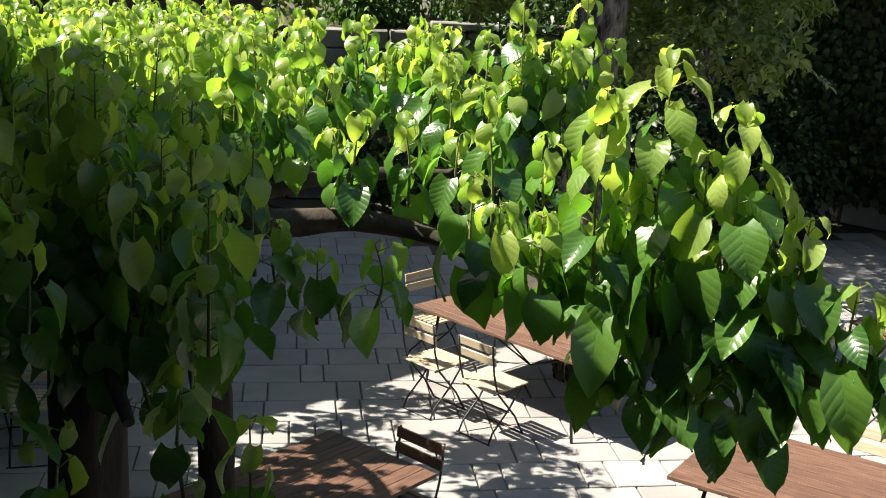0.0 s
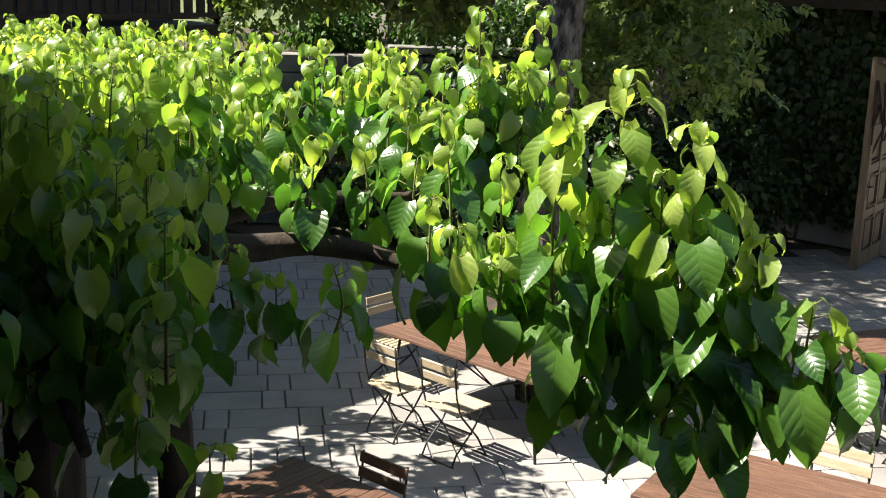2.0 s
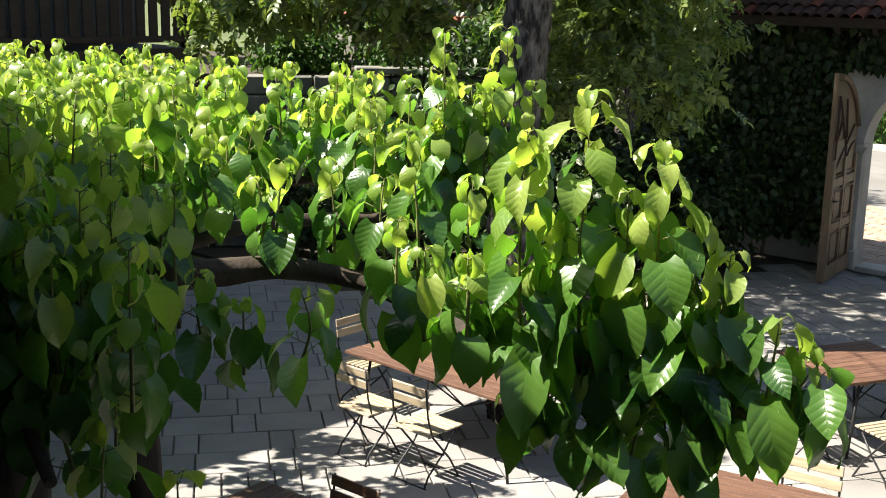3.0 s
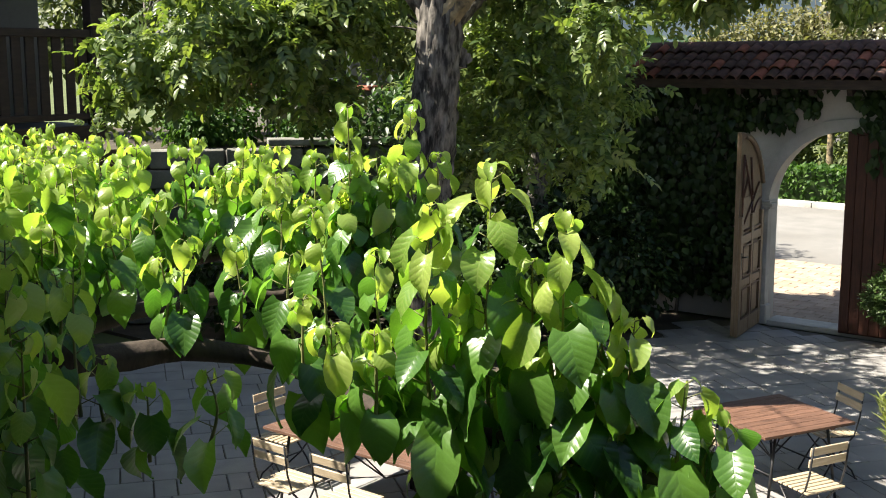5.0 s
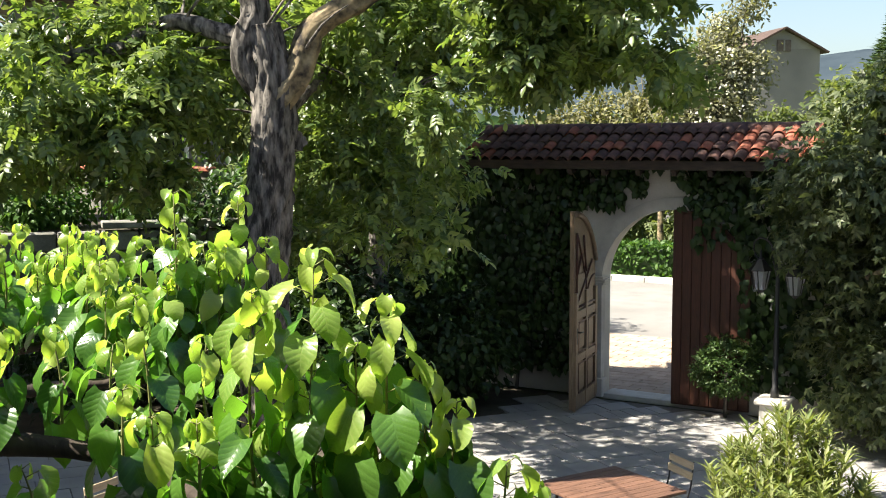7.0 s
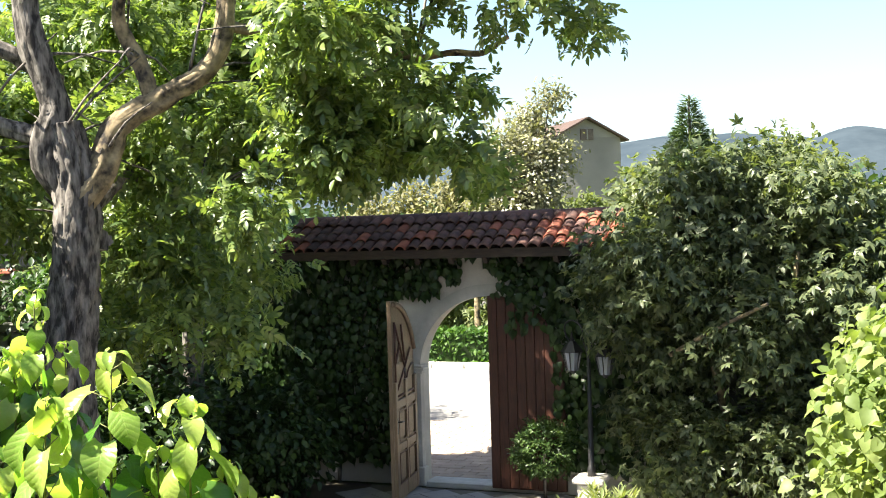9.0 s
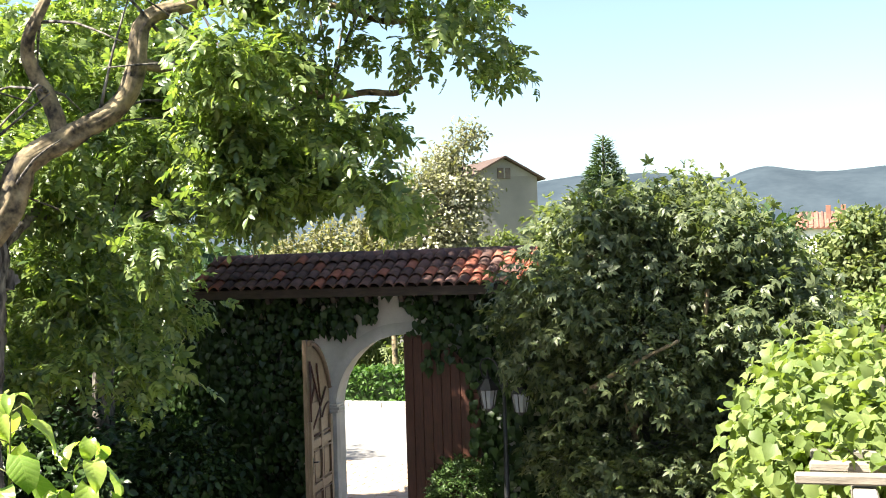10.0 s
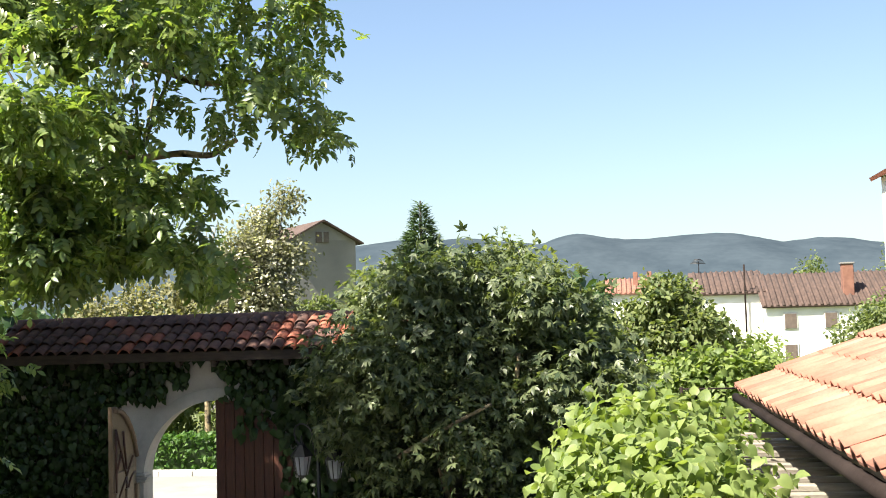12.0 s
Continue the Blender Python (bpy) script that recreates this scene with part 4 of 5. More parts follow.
for clumps, many, inner in ((CROWN_SPRAY, 2200, 0.1), (CROWN_HANG, 1900, 0.1), (CROWN_MIDDLE, 4200, 0.15), (CROWN_HOUSE_SIDE, 3700, 0.1), (CROWN_SHADERS, 9000, 0.3)):
    foliage("crown", walnut, L_WALNUT, [(x - 8.15, y - 6.5, z, r * 1.15, r * 1.15, r * 0.95) for x, y, z, r in clumps], many, 0.185, PINNATE, rng, 0.5, inner, 0.14)

# tall tree between the walnut and the gateway, placed to shade the gate
shade = thing("shade_tree", "tall leafy tree shading the gateway", "tree", (14.5, 9.6, 0))
part("trunk", limb([(0, 0, -0.05), (0.05, 0.05, 2.0), (0, -0.05, 4.0), (0.1, -0.2, 6.5)], 0.2, 0.08, 30, 20, 0.25), M_BARK, shade)
for q in ((1.0, -1.0, 6.6), (-1.0, 0.6, 6.4), (0.4, 1.2, 6.8), (-0.4, -1.1, 6.0)):
    part("limb", limb([(0, -0.05, 4.0), (q[0] * 0.5, q[1] * 0.5, 5.4), q], 0.09, 0.03, 20, 10, 0.25), M_BARK, shade)
# The clumps near z 8.8 are mostly out of view, added for their shade.
foliage("crown", shade, L_WALNUT, [(0.3, -0.6, 6.1, 1.5, 1.3, 1.5), (0.9, -1.2, 5.6, 0.9, 0.8, 1.1), (0.2, -2.0, 5.7, 1.0, 1.0, 0.9), (0.6, -2.5, 6.6, 1.0, 0.9, 0.8), (0.9, -3.4, 8.8, 1.3, 1.3, 0.7), (0.2, -1.6, 8.9, 1.4, 1.4, 0.8), (-0.8, 0.6, 6.0, 1.3, 1.2, 1.5), (0.2, 0.4, 7.4, 1.5, 1.4, 0.9), (0.8, 0.4, 5.0, 0.9, 0.9, 0.9), (-0.9, -0.6, 4.6, 0.9, 0.8, 0.8),
         (-1.4, 0.2, 3.6, 0.9, 0.9, 0.8), (0.9, -0.9, 7.0, 1.0, 0.9, 0.7)], 11000, 0.24, PINNATE, rng, 0.5, 0.3, 0.2)

# dark shrubs under the walnut, along the wall
for c, s in (((13.6, 9.6, 1.1), 1.2), ((14.9, 8.6, 1.0), 1.0), ((12.6, 10.8, 1.3), 1.3), ((15.3, 10.5, 1.6), 1.4), ((11.2, 12.2, 1.1), 1.2), ((13.6, 11.9, 2.0), 1.6), ((12.2, 9.4, 0.6), 0.7)):
    shrub("laurel_shrub", "dark glossy laurel shrub in the shade of the walnut", "shrub", [(*c, s, s, c[2] * 0.95)], int(2600 * s), 0.13, OVAL, L_IVY,
          [(((c[0], c[1], 0), (c[0] + 0.1, c[1], 0.5), (c[0], c[1] + 0.1, 1.0)), 0.04, 0.02)], group="shrubs under the walnut")

# hedge and bushes on the raised bed
for k, (s, h) in enumerate(((1.3, 0.55), (3.0, 0.65), (4.7, 0.55), (6.2, 0.8))):
    p = A + along * s + side_v * 0.9
    shrub("garden_bush", "rounded green bush on the raised bed", "shrub", [(p.x, p.y, 2.75 + h * 0.6, 0.9, 0.7, h)], 2600, 0.11, OVAL, L_HEDGE,
          [(((p.x, p.y, 2.5), (p.x, p.y, 2.8), (p.x, p.y, 3.1)), 0.03, 0.02)], group="bushes on the raised bed")
for x, y, z, r in ((14.5, 15.5, 4.8, 1.5), (12.2, 17.8, 4.9, 1.6), (16.5, 13.5, 4.6, 1.4), (10.6, 19.6, 5.0, 1.7), (18.5, 14.5, 5.6, 1.9)):
    shrub("garden_tree", "leafy garden tree behind the retaining wall", "tree", [(x, y, z, r, r, r * 0.9), (x + 0.6, y - 0.5, z + 1.0, r * 0.7, r * 0.7, r * 0.6)], 4500, 0.15, OVAL, L_FARTREE,
          [(((x, y, 1.0 if z < 5.5 else 0), (x + 0.1, y, 3.0), (x, y, z + 0.4)), 0.13, 0.05)], group="trees behind the wall")

# fig and creeper mass right of the gate
FIG = [(15.11, 3.12, 3.6, 0.6), (15.61, 2.82, 4.2, 0.6), (14.82, 2.28, 4.5, 0.45), (15.33, 1.9, 4.55, 0.5), (15.82, 1.43, 4.5, 0.6), (15.01, 0.75, 4.3, 0.5), (15.5, 0.34, 4.0, 0.5),
       (15.91, 0.07, 3.5, 0.5), (14.76, 2.6, 3.39, 0.7), (15.36, 1.93, 3.8, 0.8), (15.84, 1.22, 3.62, 0.8), (15.0, 0.57, 3.19, 0.7), (15.4, 3.28, 2.79, 0.5), (15.56, 2.62, 2.44, 0.8),
       (14.87, 1.53, 2.64, 0.8), (15.41, 0.78, 2.28, 0.7), (15.9, 3.75, 3.3, 0.35), (15.02, -0.15, 3.17, 0.4), (15.3, 2.4, 1.0, 0.9), (15.2, 1.0, 1.1, 1.0), (15.9, -0.5, 1.6, 1.0), (16.25, 3.3, 1.3, 0.45)]
fig_stems = [(((15.6, 1.8, 0), (15.4, 2.0, 1.5), (15.0, 2.3, 3.2)), 0.09, 0.04), (((15.6, 1.6, 0), (15.3, 1.3, 1.6), (14.9, 1.0, 3.6)), 0.08, 0.03), (((14.9, 2.6, 2.3), (14.4, 2.0, 2.65), (14.2, 1.3, 3.0)), 0.035, 0.02)]
fig = shrub("fig_tree", "broad fig tree with dark lobed leaves against the courtyard wall", "tree", [(x, y, z, r, r, r) for x, y, z, r in FIG], 20000, 0.125, LOBED, L_FIG, fig_stems, M_LICHEN, 0.5, 0.2, 0.4)

# ivy on the gate wall, leaving the plaster round the arch bare
iv_at, iv_n = [], []
while len(iv_at) < 8200:
    y, z = random.uniform(2.3, 10.6), random.uniform(0.4, 3.75)
    w = abs(y - 5.95)
    bare = (w < 1.32 and z < 3.0 and y > 4.62) or (w < 0.35 + 0.5 * noise.noise(Vector((y, z, 0)) * 2) and z < 3.6)
    thick = (z > 2.75 + 0.4 * noise.noise(Vector((y * 1.5, z, 3)))) or y > 7.25 or y < 4.62
    if bare and not (y < 5.3 and z > 2.5 + 0.3 * noise.noise(Vector((y * 2, z * 2, 6)))) or not (thick or y < 5.3):
        continue
    iv_at.append((WALL_X0 - 0.04 - random.random() ** 2 * 0.28, y, z))
    iv_n.append((-1.0 + random.gauss(0, 0.3), random.gauss(0, 0.45), 0.4 + random.gauss(0, 0.35)))
iv_at, iv_n = np.array(iv_at), np.array(iv_n)
iv_ax = np.stack([rng.normal(size=len(iv_at)) * 0.3 - 0.2, rng.normal(size=len(iv_at)) * 0.6, -np.ones(len(iv_at))], 1)
ivy = thing("ivy", "dark ivy hanging over the gateway wall", "ivy")
me = leaf_mesh("leaves", iv_at, iv_ax, iv_n, 0.09 + 0.06 * rng.random(len(iv_at)), HEART_LITE)
me.materials.append(L_IVY)
ob = new("leaves", me)
ob.parent = ivy
tagged(ob, kind="stuff")
part("stem", limb([(16.56, 8.3, 0), (16.55, 8.1, 1.6), (16.55, 7.6, 3.0), (16.55, 6.9, 3.5)], 0.03, 0.012, 12, 6), M_BARK, ivy)

# clipped ball, oleander, hedge outside
ball = shrub("clipped_ball_shrub", "boxwood clipped to a ball on a short stem", "shrub", [(16.1, 4.70, 0.78, 0.50, 0.50, 0.46)], 4600, 0.05, OVAL, L_BOX, [(((16.2, 4.74, 0), (16.2, 4.74, 0.3), (16.2, 4.74, 0.7)), 0.03, 0.025)], M_BARK, 0.1, 0.035, 0.8)
ol = thing("oleander_bush", "grey-green bush of narrow upright leaves by the tables", "shrub", (9.75, 2.25, 0))
pts, axs = [], []
st = bmesh.new()
for k in range(120):
    a, r = random.uniform(0, 6.283), 0.72 * math.sqrt(random.random())
    top = Vector((r * math.cos(a), r * math.sin(a), 1.62 - 0.55 * (r / 0.72) ** 2 + random.uniform(-0.18, 0.12)))
    foot = Vector((0.25 * r * math.cos(a), 0.25 * r * math.sin(a), 0.0))
    line = path([foot, (foot + top) / 2 + Vector((0.1 * r * math.cos(a), 0.1 * r * math.sin(a), 0.05)), top], 8)
    tube(st, line, [0.010 - 0.0009 * i for i in range(8)], 4)
    for i in range(46):
        u = random.uniform(0.25, 1.0)
        p = line[min(int(u * 7), 6)].lerp(line[min(int(u * 7) + 1, 7)], u * 7 % 1)
        pts.append(p)
        b = random.uniform(0, 6.283)
        axs.append((math.cos(b) * 0.8, math.sin(b) * 0.8, 0.75 + random.gauss(0, 0.35)))
part("stem_mass", st, M_STEM, ol, kind="stuff")
pts, axs = np.array([tuple(p) for p in pts]), np.array(axs)
me = leaf_mesh("leaves", pts, axs, np.stack([-axs[:, 0], -axs[:, 1], np.ones(len(axs))], 1), 0.12 + 0.06 * rng.random(len(pts)), NARROW)
me.materials.append(L_OLEANDER)
ob = new("leaves", me)
ob.parent = ol
tagged(ob, kind="stuff")

hedge = thing("hedge", "trimmed green hedge across the road", "hedge")
hn = 9000
hp = np.stack([31.7 + 1.0 * rng.random(hn) ** 1.5, 3 + 20 * rng.random(hn), 0.10 + 0.90 * rng.random(hn)], 1)
hp[: hn // 3, 2] = 0.92 + 0.12 * rng.random(hn // 3)
me = leaf_mesh("leaves", hp, rng.normal(size=(hn, 3)) + [-0.6, 0, 0.2], rng.normal(size=(hn, 3)) * 0.5 + [-0.5, 0, 0.7], 0.13 + 0.06 * rng.random(hn), OVAL)
me.materials.append(L_HEDGE)
ob = new("leaves", me)
ob.parent = hedge
tagged(ob, kind="stuff")
# Box in a darker leaf colour, standing for the shade inside the hedge.
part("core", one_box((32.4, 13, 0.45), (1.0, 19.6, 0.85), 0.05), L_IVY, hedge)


def tree(label, x, y, top, r, count, size, leaf_m, low=0.35, group="", shape=OVAL, spray=0.22, blobs=6):
    """A round-headed tree: trunk, limbs and a crown of uneven clumps."""
    bl, st = [], [(((x, y, -0.05), (x + 0.1 * r, y, top * 0.3), (x, y + 0.05 * r, top * 0.6)), 0.05 * top * 0.5, 0.02 * top * 0.5)]
    h = top * (1 - low)
    for k in range(blobs):
        a = 2.4 * k
        f = k / (blobs - 1)
        rr = r * (0.62 - 0.25 * f)
        c = (x + (r - rr) * math.cos(a) * (1 - 0.5 * f), y + (r - rr) * math.sin(a) * (1 - 0.5 * f), top * low + h * (0.2 + 0.52 * f))
        bl.append((*c, rr, rr, h * 0.26))
        st.append((((x, y, top * 0.3), ((x + c[0]) / 2, (y + c[1]) / 2, (top * 0.35 + c[2]) / 2), c), 0.012 * top, 0.006 * top))
    return shrub("tree", label, "tree", bl, count, size, shape, leaf_m, st, M_BARK, 0.35, spray, 0.5, group=group)


def clump_tree(label, clumps, count, size, leaf_m, shape=OVAL, spray=0.22, foot=None, hang=0.3, bark=M_BARK):
    """A tree of uneven clumps (x, y, z, radius), a limb running up into each."""
    fx, fy = foot or (sum(c[0] for c in clumps) / len(clumps), sum(c[1] for c in clumps) / len(clumps))
    low = min(c[2] for c in clumps)
    st = [(((fx, fy, -0.05), (fx + 0.1, fy, low * 0.4), (fx, fy + 0.1, low * 0.8)), 0.14, 0.09)]
    for x, y, z, r in clumps:
        st.append((((fx, fy, low * 0.6), ((fx + x) / 2 + 0.1, (fy + y) / 2, (low * 0.7 + z) / 2), (x, y, z + r * 0.7)), 0.05, 0.012))
    return shrub("tree", label, "tree", [(x, y, z, r, r, r * 0.9) for x, y, z, r in clumps], count, size, shape, leaf_m, st, bark, hang, spray, 0.2)


SILVER = [(35.26, 10.06, 8.1, 0.45), (35.58, 10.82, 7.33, 0.7), (34.65, 11.1, 6.38, 1.0), (35.4, 10.23, 6.3, 0.8), (35.27, 12.06, 5.91, 0.9), (34.86, 10.64, 5.13, 1.1), (34.91, 11.95, 4.82, 0.9), (35.0, 11.0, 3.8, 1.2)]
silver = clump_tree("flowering tree with silvery olive leaves behind the gateway", SILVER, 17000, 0.14, L_GREY, spray=0.3, hang=0.1)
foliage("blossom", silver, L_BLOSSOM, [(x - 0.3, y, z, r, r, r) for x, y, z, r in SILVER[1:6]], 700, 0.10, HEART_LITE, rng, 0.1, 0.7, 0.2, "white blossom")
SCRUB = [(37.26, 14.16, 5.0, 1.0), (37.1, 15.7, 4.9, 1.0), (36.2, 17.0, 4.6, 1.0), (36.6, 12.6, 4.6, 0.9), (37.0, 14.6, 3.6, 1.2), (36.6, 16.6, 3.4, 1.2)]
clump_tree("dry pale thicket along the road", SCRUB, 7000, 0.17, L_SCRUB, spray=0.35, hang=0.0)
clump_tree("low green bush under the grey house", [(38.64, 10.02, 4.5, 0.8), (39.29, 9.0, 4.4, 0.7), (39.0, 9.6, 3.2, 1.0)], 3000, 0.2, L_FARTREE)
bare = thing("bare_tree", "leafless grey tree among the scrub", "tree", (36.0, 13.0, 0))
part("trunk", limb([(0, 0, -0.05), (0.1, 0.05, 3.0), (0, 0, 5.6)], 0.12, 0.05, 12, 8, 0.15), M_LICHEN, bare)
for k in range(16):
    a, h0, ln = 2.4 * k, 3.6 + 0.16 * k, 2.6 - 0.07 * k
    q = Vector((0.35 * math.cos(a), 0.35 * math.sin(a), 1.0))
    part("branch", limb([(0, 0, h0), q * ln * 0.45 + Vector((0, 0, h0)), q * ln + Vector((0.15, 0.1, h0 + 0.1))], 0.028, 0.008, 8, 5, 0.1, 0.1, k), M_LICHEN, bare)
clump_tree("feathery green tree behind the fig", [(23.85, 1.87, 5.4, 0.45), (24.25, 2.34, 5.0, 0.65), (23.6, 1.34, 4.8, 0.7), (23.5, 4.74, 4.7, 0.6), (23.92, 4.47, 4.9, 0.5), (23.4, 2.82, 4.9, 0.55), (23.8, 3.5, 4.3, 0.8), (23.8, 2.0, 3.8, 1.1)], 9000, 0.14, L_FARTREE, spray=0.2)
clump_tree("round leafy tree in the neighbouring garden", [(35.95, -1.9, 4.6, 0.9), (36.42, -1.03, 4.0, 0.95), (35.48, -2.68, 3.8, 0.95), (35.97, -1.85, 3.3, 1.2), (36.28, -3.38, 3.1, 0.7), (35.55, -0.48, 3.3, 0.7), (35.98, -1.41, 5.0, 0.45), (36.0, -2.0, 2.0, 1.3)], 9000, 0.2, L_FARTREE, spray=0.2)
clump_tree("tangle of pale vines and bushes beyond the courtyard", [(16.95, -1.34, 3.2, 0.5), (17.39, -0.94, 2.8, 0.6), (16.9, -1.85, 3.1, 0.5), (17.2, -2.2, 3.2, 0.4), (17.34, -1.5, 2.5, 0.6), (17.4, -0.44, 2.7, 0.5), (17.5, -1.8, 1.6, 0.9)], 5500, 0.10, L_VINE, HEART_LITE, 0.16)
tree("dense green tree outside the gateway", 38.5, 11.5, 5.2, 3.0, 6000, 0.22, L_FARTREE, -0.12, spray=0.3)
tree("dense green tree outside the gateway", 38.5, 16.0, 5.4, 3.2, 6000, 0.22, L_FARTREE, -0.12, spray=0.3)
tree("low green tree beyond the road", 36.0, 6.8, 5.2, 2.6, 4500, 0.22, L_FARTREE, 0.1, spray=0.3)
tree("dark dense tree in front of the farmhouse", 50.0, 0.7, 6.3, 1.6, 3000, 0.22, L_IVY, 0.05, spray=0.25)
tree("green tree in the neighbouring garden", 33.0, 3.2, 5.2, 2.4, 5500, 0.2, L_FARTREE, 0.1, spray=0.25)
tree("green tree in the neighbouring garden", 42.0, 5.2, 6.4, 2.8, 5500, 0.24, L_FARTREE, 0.1, spray=0.3)
tree("leafy tree before the farmhouse wall", 57.0, -12.0, 5.1, 2.4, 5000, 0.22, L_FARTREE, 0.1, spray=0.3)
tree("leafy tree behind the farmhouse", 120.0, -19.0, 10.4, 3.5, 4000, 0.35, L_FARTREE, 0.1, spray=0.5)
tree("leafy tree beside the farmhouse", 88.0, -20.5, 9.6, 3.2, 4000, 0.3, L_FARTREE, 0.1, spray=0.5)
tree("low bushy tree in the garden", 24.0, -0.8, 3.4, 1.7, 5000, 0.15, L_VINE, 0.05, spray=0.2)
tree("low bushy tree in the garden", 26.0, -3.6, 3.3, 2.0, 5000, 0.16, L_FARTREE, 0.05, spray=0.2)
tree("low bushy tree in the garden", 45.0, -5.0, 3.6, 2.4, 4000, 0.2, L_VINE, 0.05, spray=0.25)

# conifer
fir = thing("conifer", "dark pointed conifer above the garden trees", "tree", (44.5, 7.3, 0))
part("trunk", limb([(0, 0, -0.05), (0, 0, 4), (0, 0, 8.9)], 0.22, 0.03, 10, 8, 0.1), M_BARK, fir)
fp, fa = [], []
for k in range(24000):
    z = 1.6 + 7.3 * (1 - math.sqrt(random.random()))
    tier = (z * 1.9) % 1
    r = (9.0 - z) * 0.36 * (0.35 + 0.75 * math.sqrt(random.random())) * (1.15 - 0.4 * tier)
    a = random.uniform(0, 6.283)
    fp.append((r * math.cos(a), r * math.sin(a), z - 0.12 * r + 0.1 * noise.noise(Vector((a * 2, z * 2, 0)))))
    fa.append((math.cos(a), math.sin(a), 0.25 + random.gauss(0, 0.3)))
fp, fa = np.array(fp), np.array(fa)
me = leaf_mesh("needles", fp, fa, rng.normal(size=fp.shape) * 0.4 + [0, 0, 1], 0.24 + 0.14 * rng.random(len(fp)), NARROW)
me.materials.append(L_FIR)
ob = new("needles", me)
ob.parent = fir
tagged(ob, kind="stuff")
# far woods at the foot of the hills
wn_ = 9000
wa = rng.random(wn_)
wy = -500 + 1000 * wa
wx = 300 + 160 * rng.random(wn_)
wz = rng.random(wn_) ** 0.6 * (13.0 + 3.5 * np.sin(wy * 0.03) + 2.0 * np.sin(wy * 0.11 + 1))
me = leaf_mesh("far_woods", np.stack([wx, wy, wz], 1), rng.normal(size=(wn_, 3)) * [1, 1, 0.5], rng.normal(size=(wn_, 3)) + [-0.5, 0, 0.9], 3.0 + 2.0 * rng.random(wn_), HEART_LITE)
me.materials.append(L_IVY)
tagged(new("far_woods", me), "dark band of woods below the hills", "woods", kind="stuff")

# ---- mulberry trees trained flat over the tables ----
mulberry = thing("mulberry_tree", "mulberry tree trained flat, with upright leafy shoots", "tree", (1.72, 3.58, 0))
ORG = Vector((1.72, 3.58, 0))
part("trunk", limb([(0, 0.02, -0.05), (-0.04, 0.03, 1.0), (0.02, 0, 2.0), (0, 0, 2.95)], 0.135, 0.125, 18, 14, 0.22), M_MBARK, mulberry)
M_LIMBS = [
    ((1.72, 3.58, 2.75), (2.2, 3.5, 2.88), (2.7, 3.45, 2.86), (3.02, 3.17, 2.80), (3.05, 2.7, 2.74), (2.85, 2.2, 2.76), (3.05, 1.85, 2.72), (3.2, 1.5, 2.66)),
    ((1.72, 3.58, 2.8), (1.9, 4.2, 2.9), (2.3, 5.0, 2.92), (2.9, 5.9, 2.95), (3.1, 6.6, 2.95), (3.2, 7.3, 2.95)),
    ((1.72, 3.58, 2.85), (2.4, 3.85, 2.92), (3.1, 3.75, 2.95), (3.75, 3.3, 2.95)),
    ((1.72, 3.58, 2.8), (1.5, 3.1, 2.75), (1.45, 2.7, 2.6)),
    ((1.9, 4.2, 2.9), (2.7, 4.6, 2.93), (3.5, 4.6, 2.95), (4.2, 4.5, 2.95)),
    ((2.3, 5.0, 2.92), (3.1, 5.3, 2.95), (3.9, 5.5, 2.97)),
]
for k, pts in enumerate(M_LIMBS):
    part("limb", limb([Vector(p) - ORG for p in pts], (0.06, 0.065, 0.05, 0.04, 0.05, 0.04)[k], 0.018, 26, 12, 0.3, 0.06, k), M_MBARK, mulberry)
second = thing("mulberry_tree", "dark trunk of a mulberry pruned short", "tree", (2.78, 4.4, 0))
part("trunk", limb([(0, 0, -0.05), (0.03, 0.0, 1.2), (-0.02, 0.02, 2.2), (0.0, 0.1, 2.95)], 0.095, 0.085, 24, 16, 0.25), M_MBARK, second)
part("limb", limb([(0, 0.1, 2.8), (0.3, 0.3, 2.95), (0.7, 0.5, 2.95)], 0.05, 0.02, 10, 8, 0.25), M_MBARK, second)

# a few blades shared by the single leaves
BLADES = {}
for key, shapes, m in ((False, MULBERRY, L_MUL), (True, CURLED, L_MULTOP)):
    BLADES[key] = []
    for shape in shapes:
        me = leaf_mesh("leaf", np.zeros((1, 3)), np.array([[0, 1.0, 0]]), np.array([[0, 0, 1.0]]), np.ones(1), shape)
        me.materials.append(m)
        BLADES[key].append(me)

stems = bmesh.new()
mass = {}
single = [0]


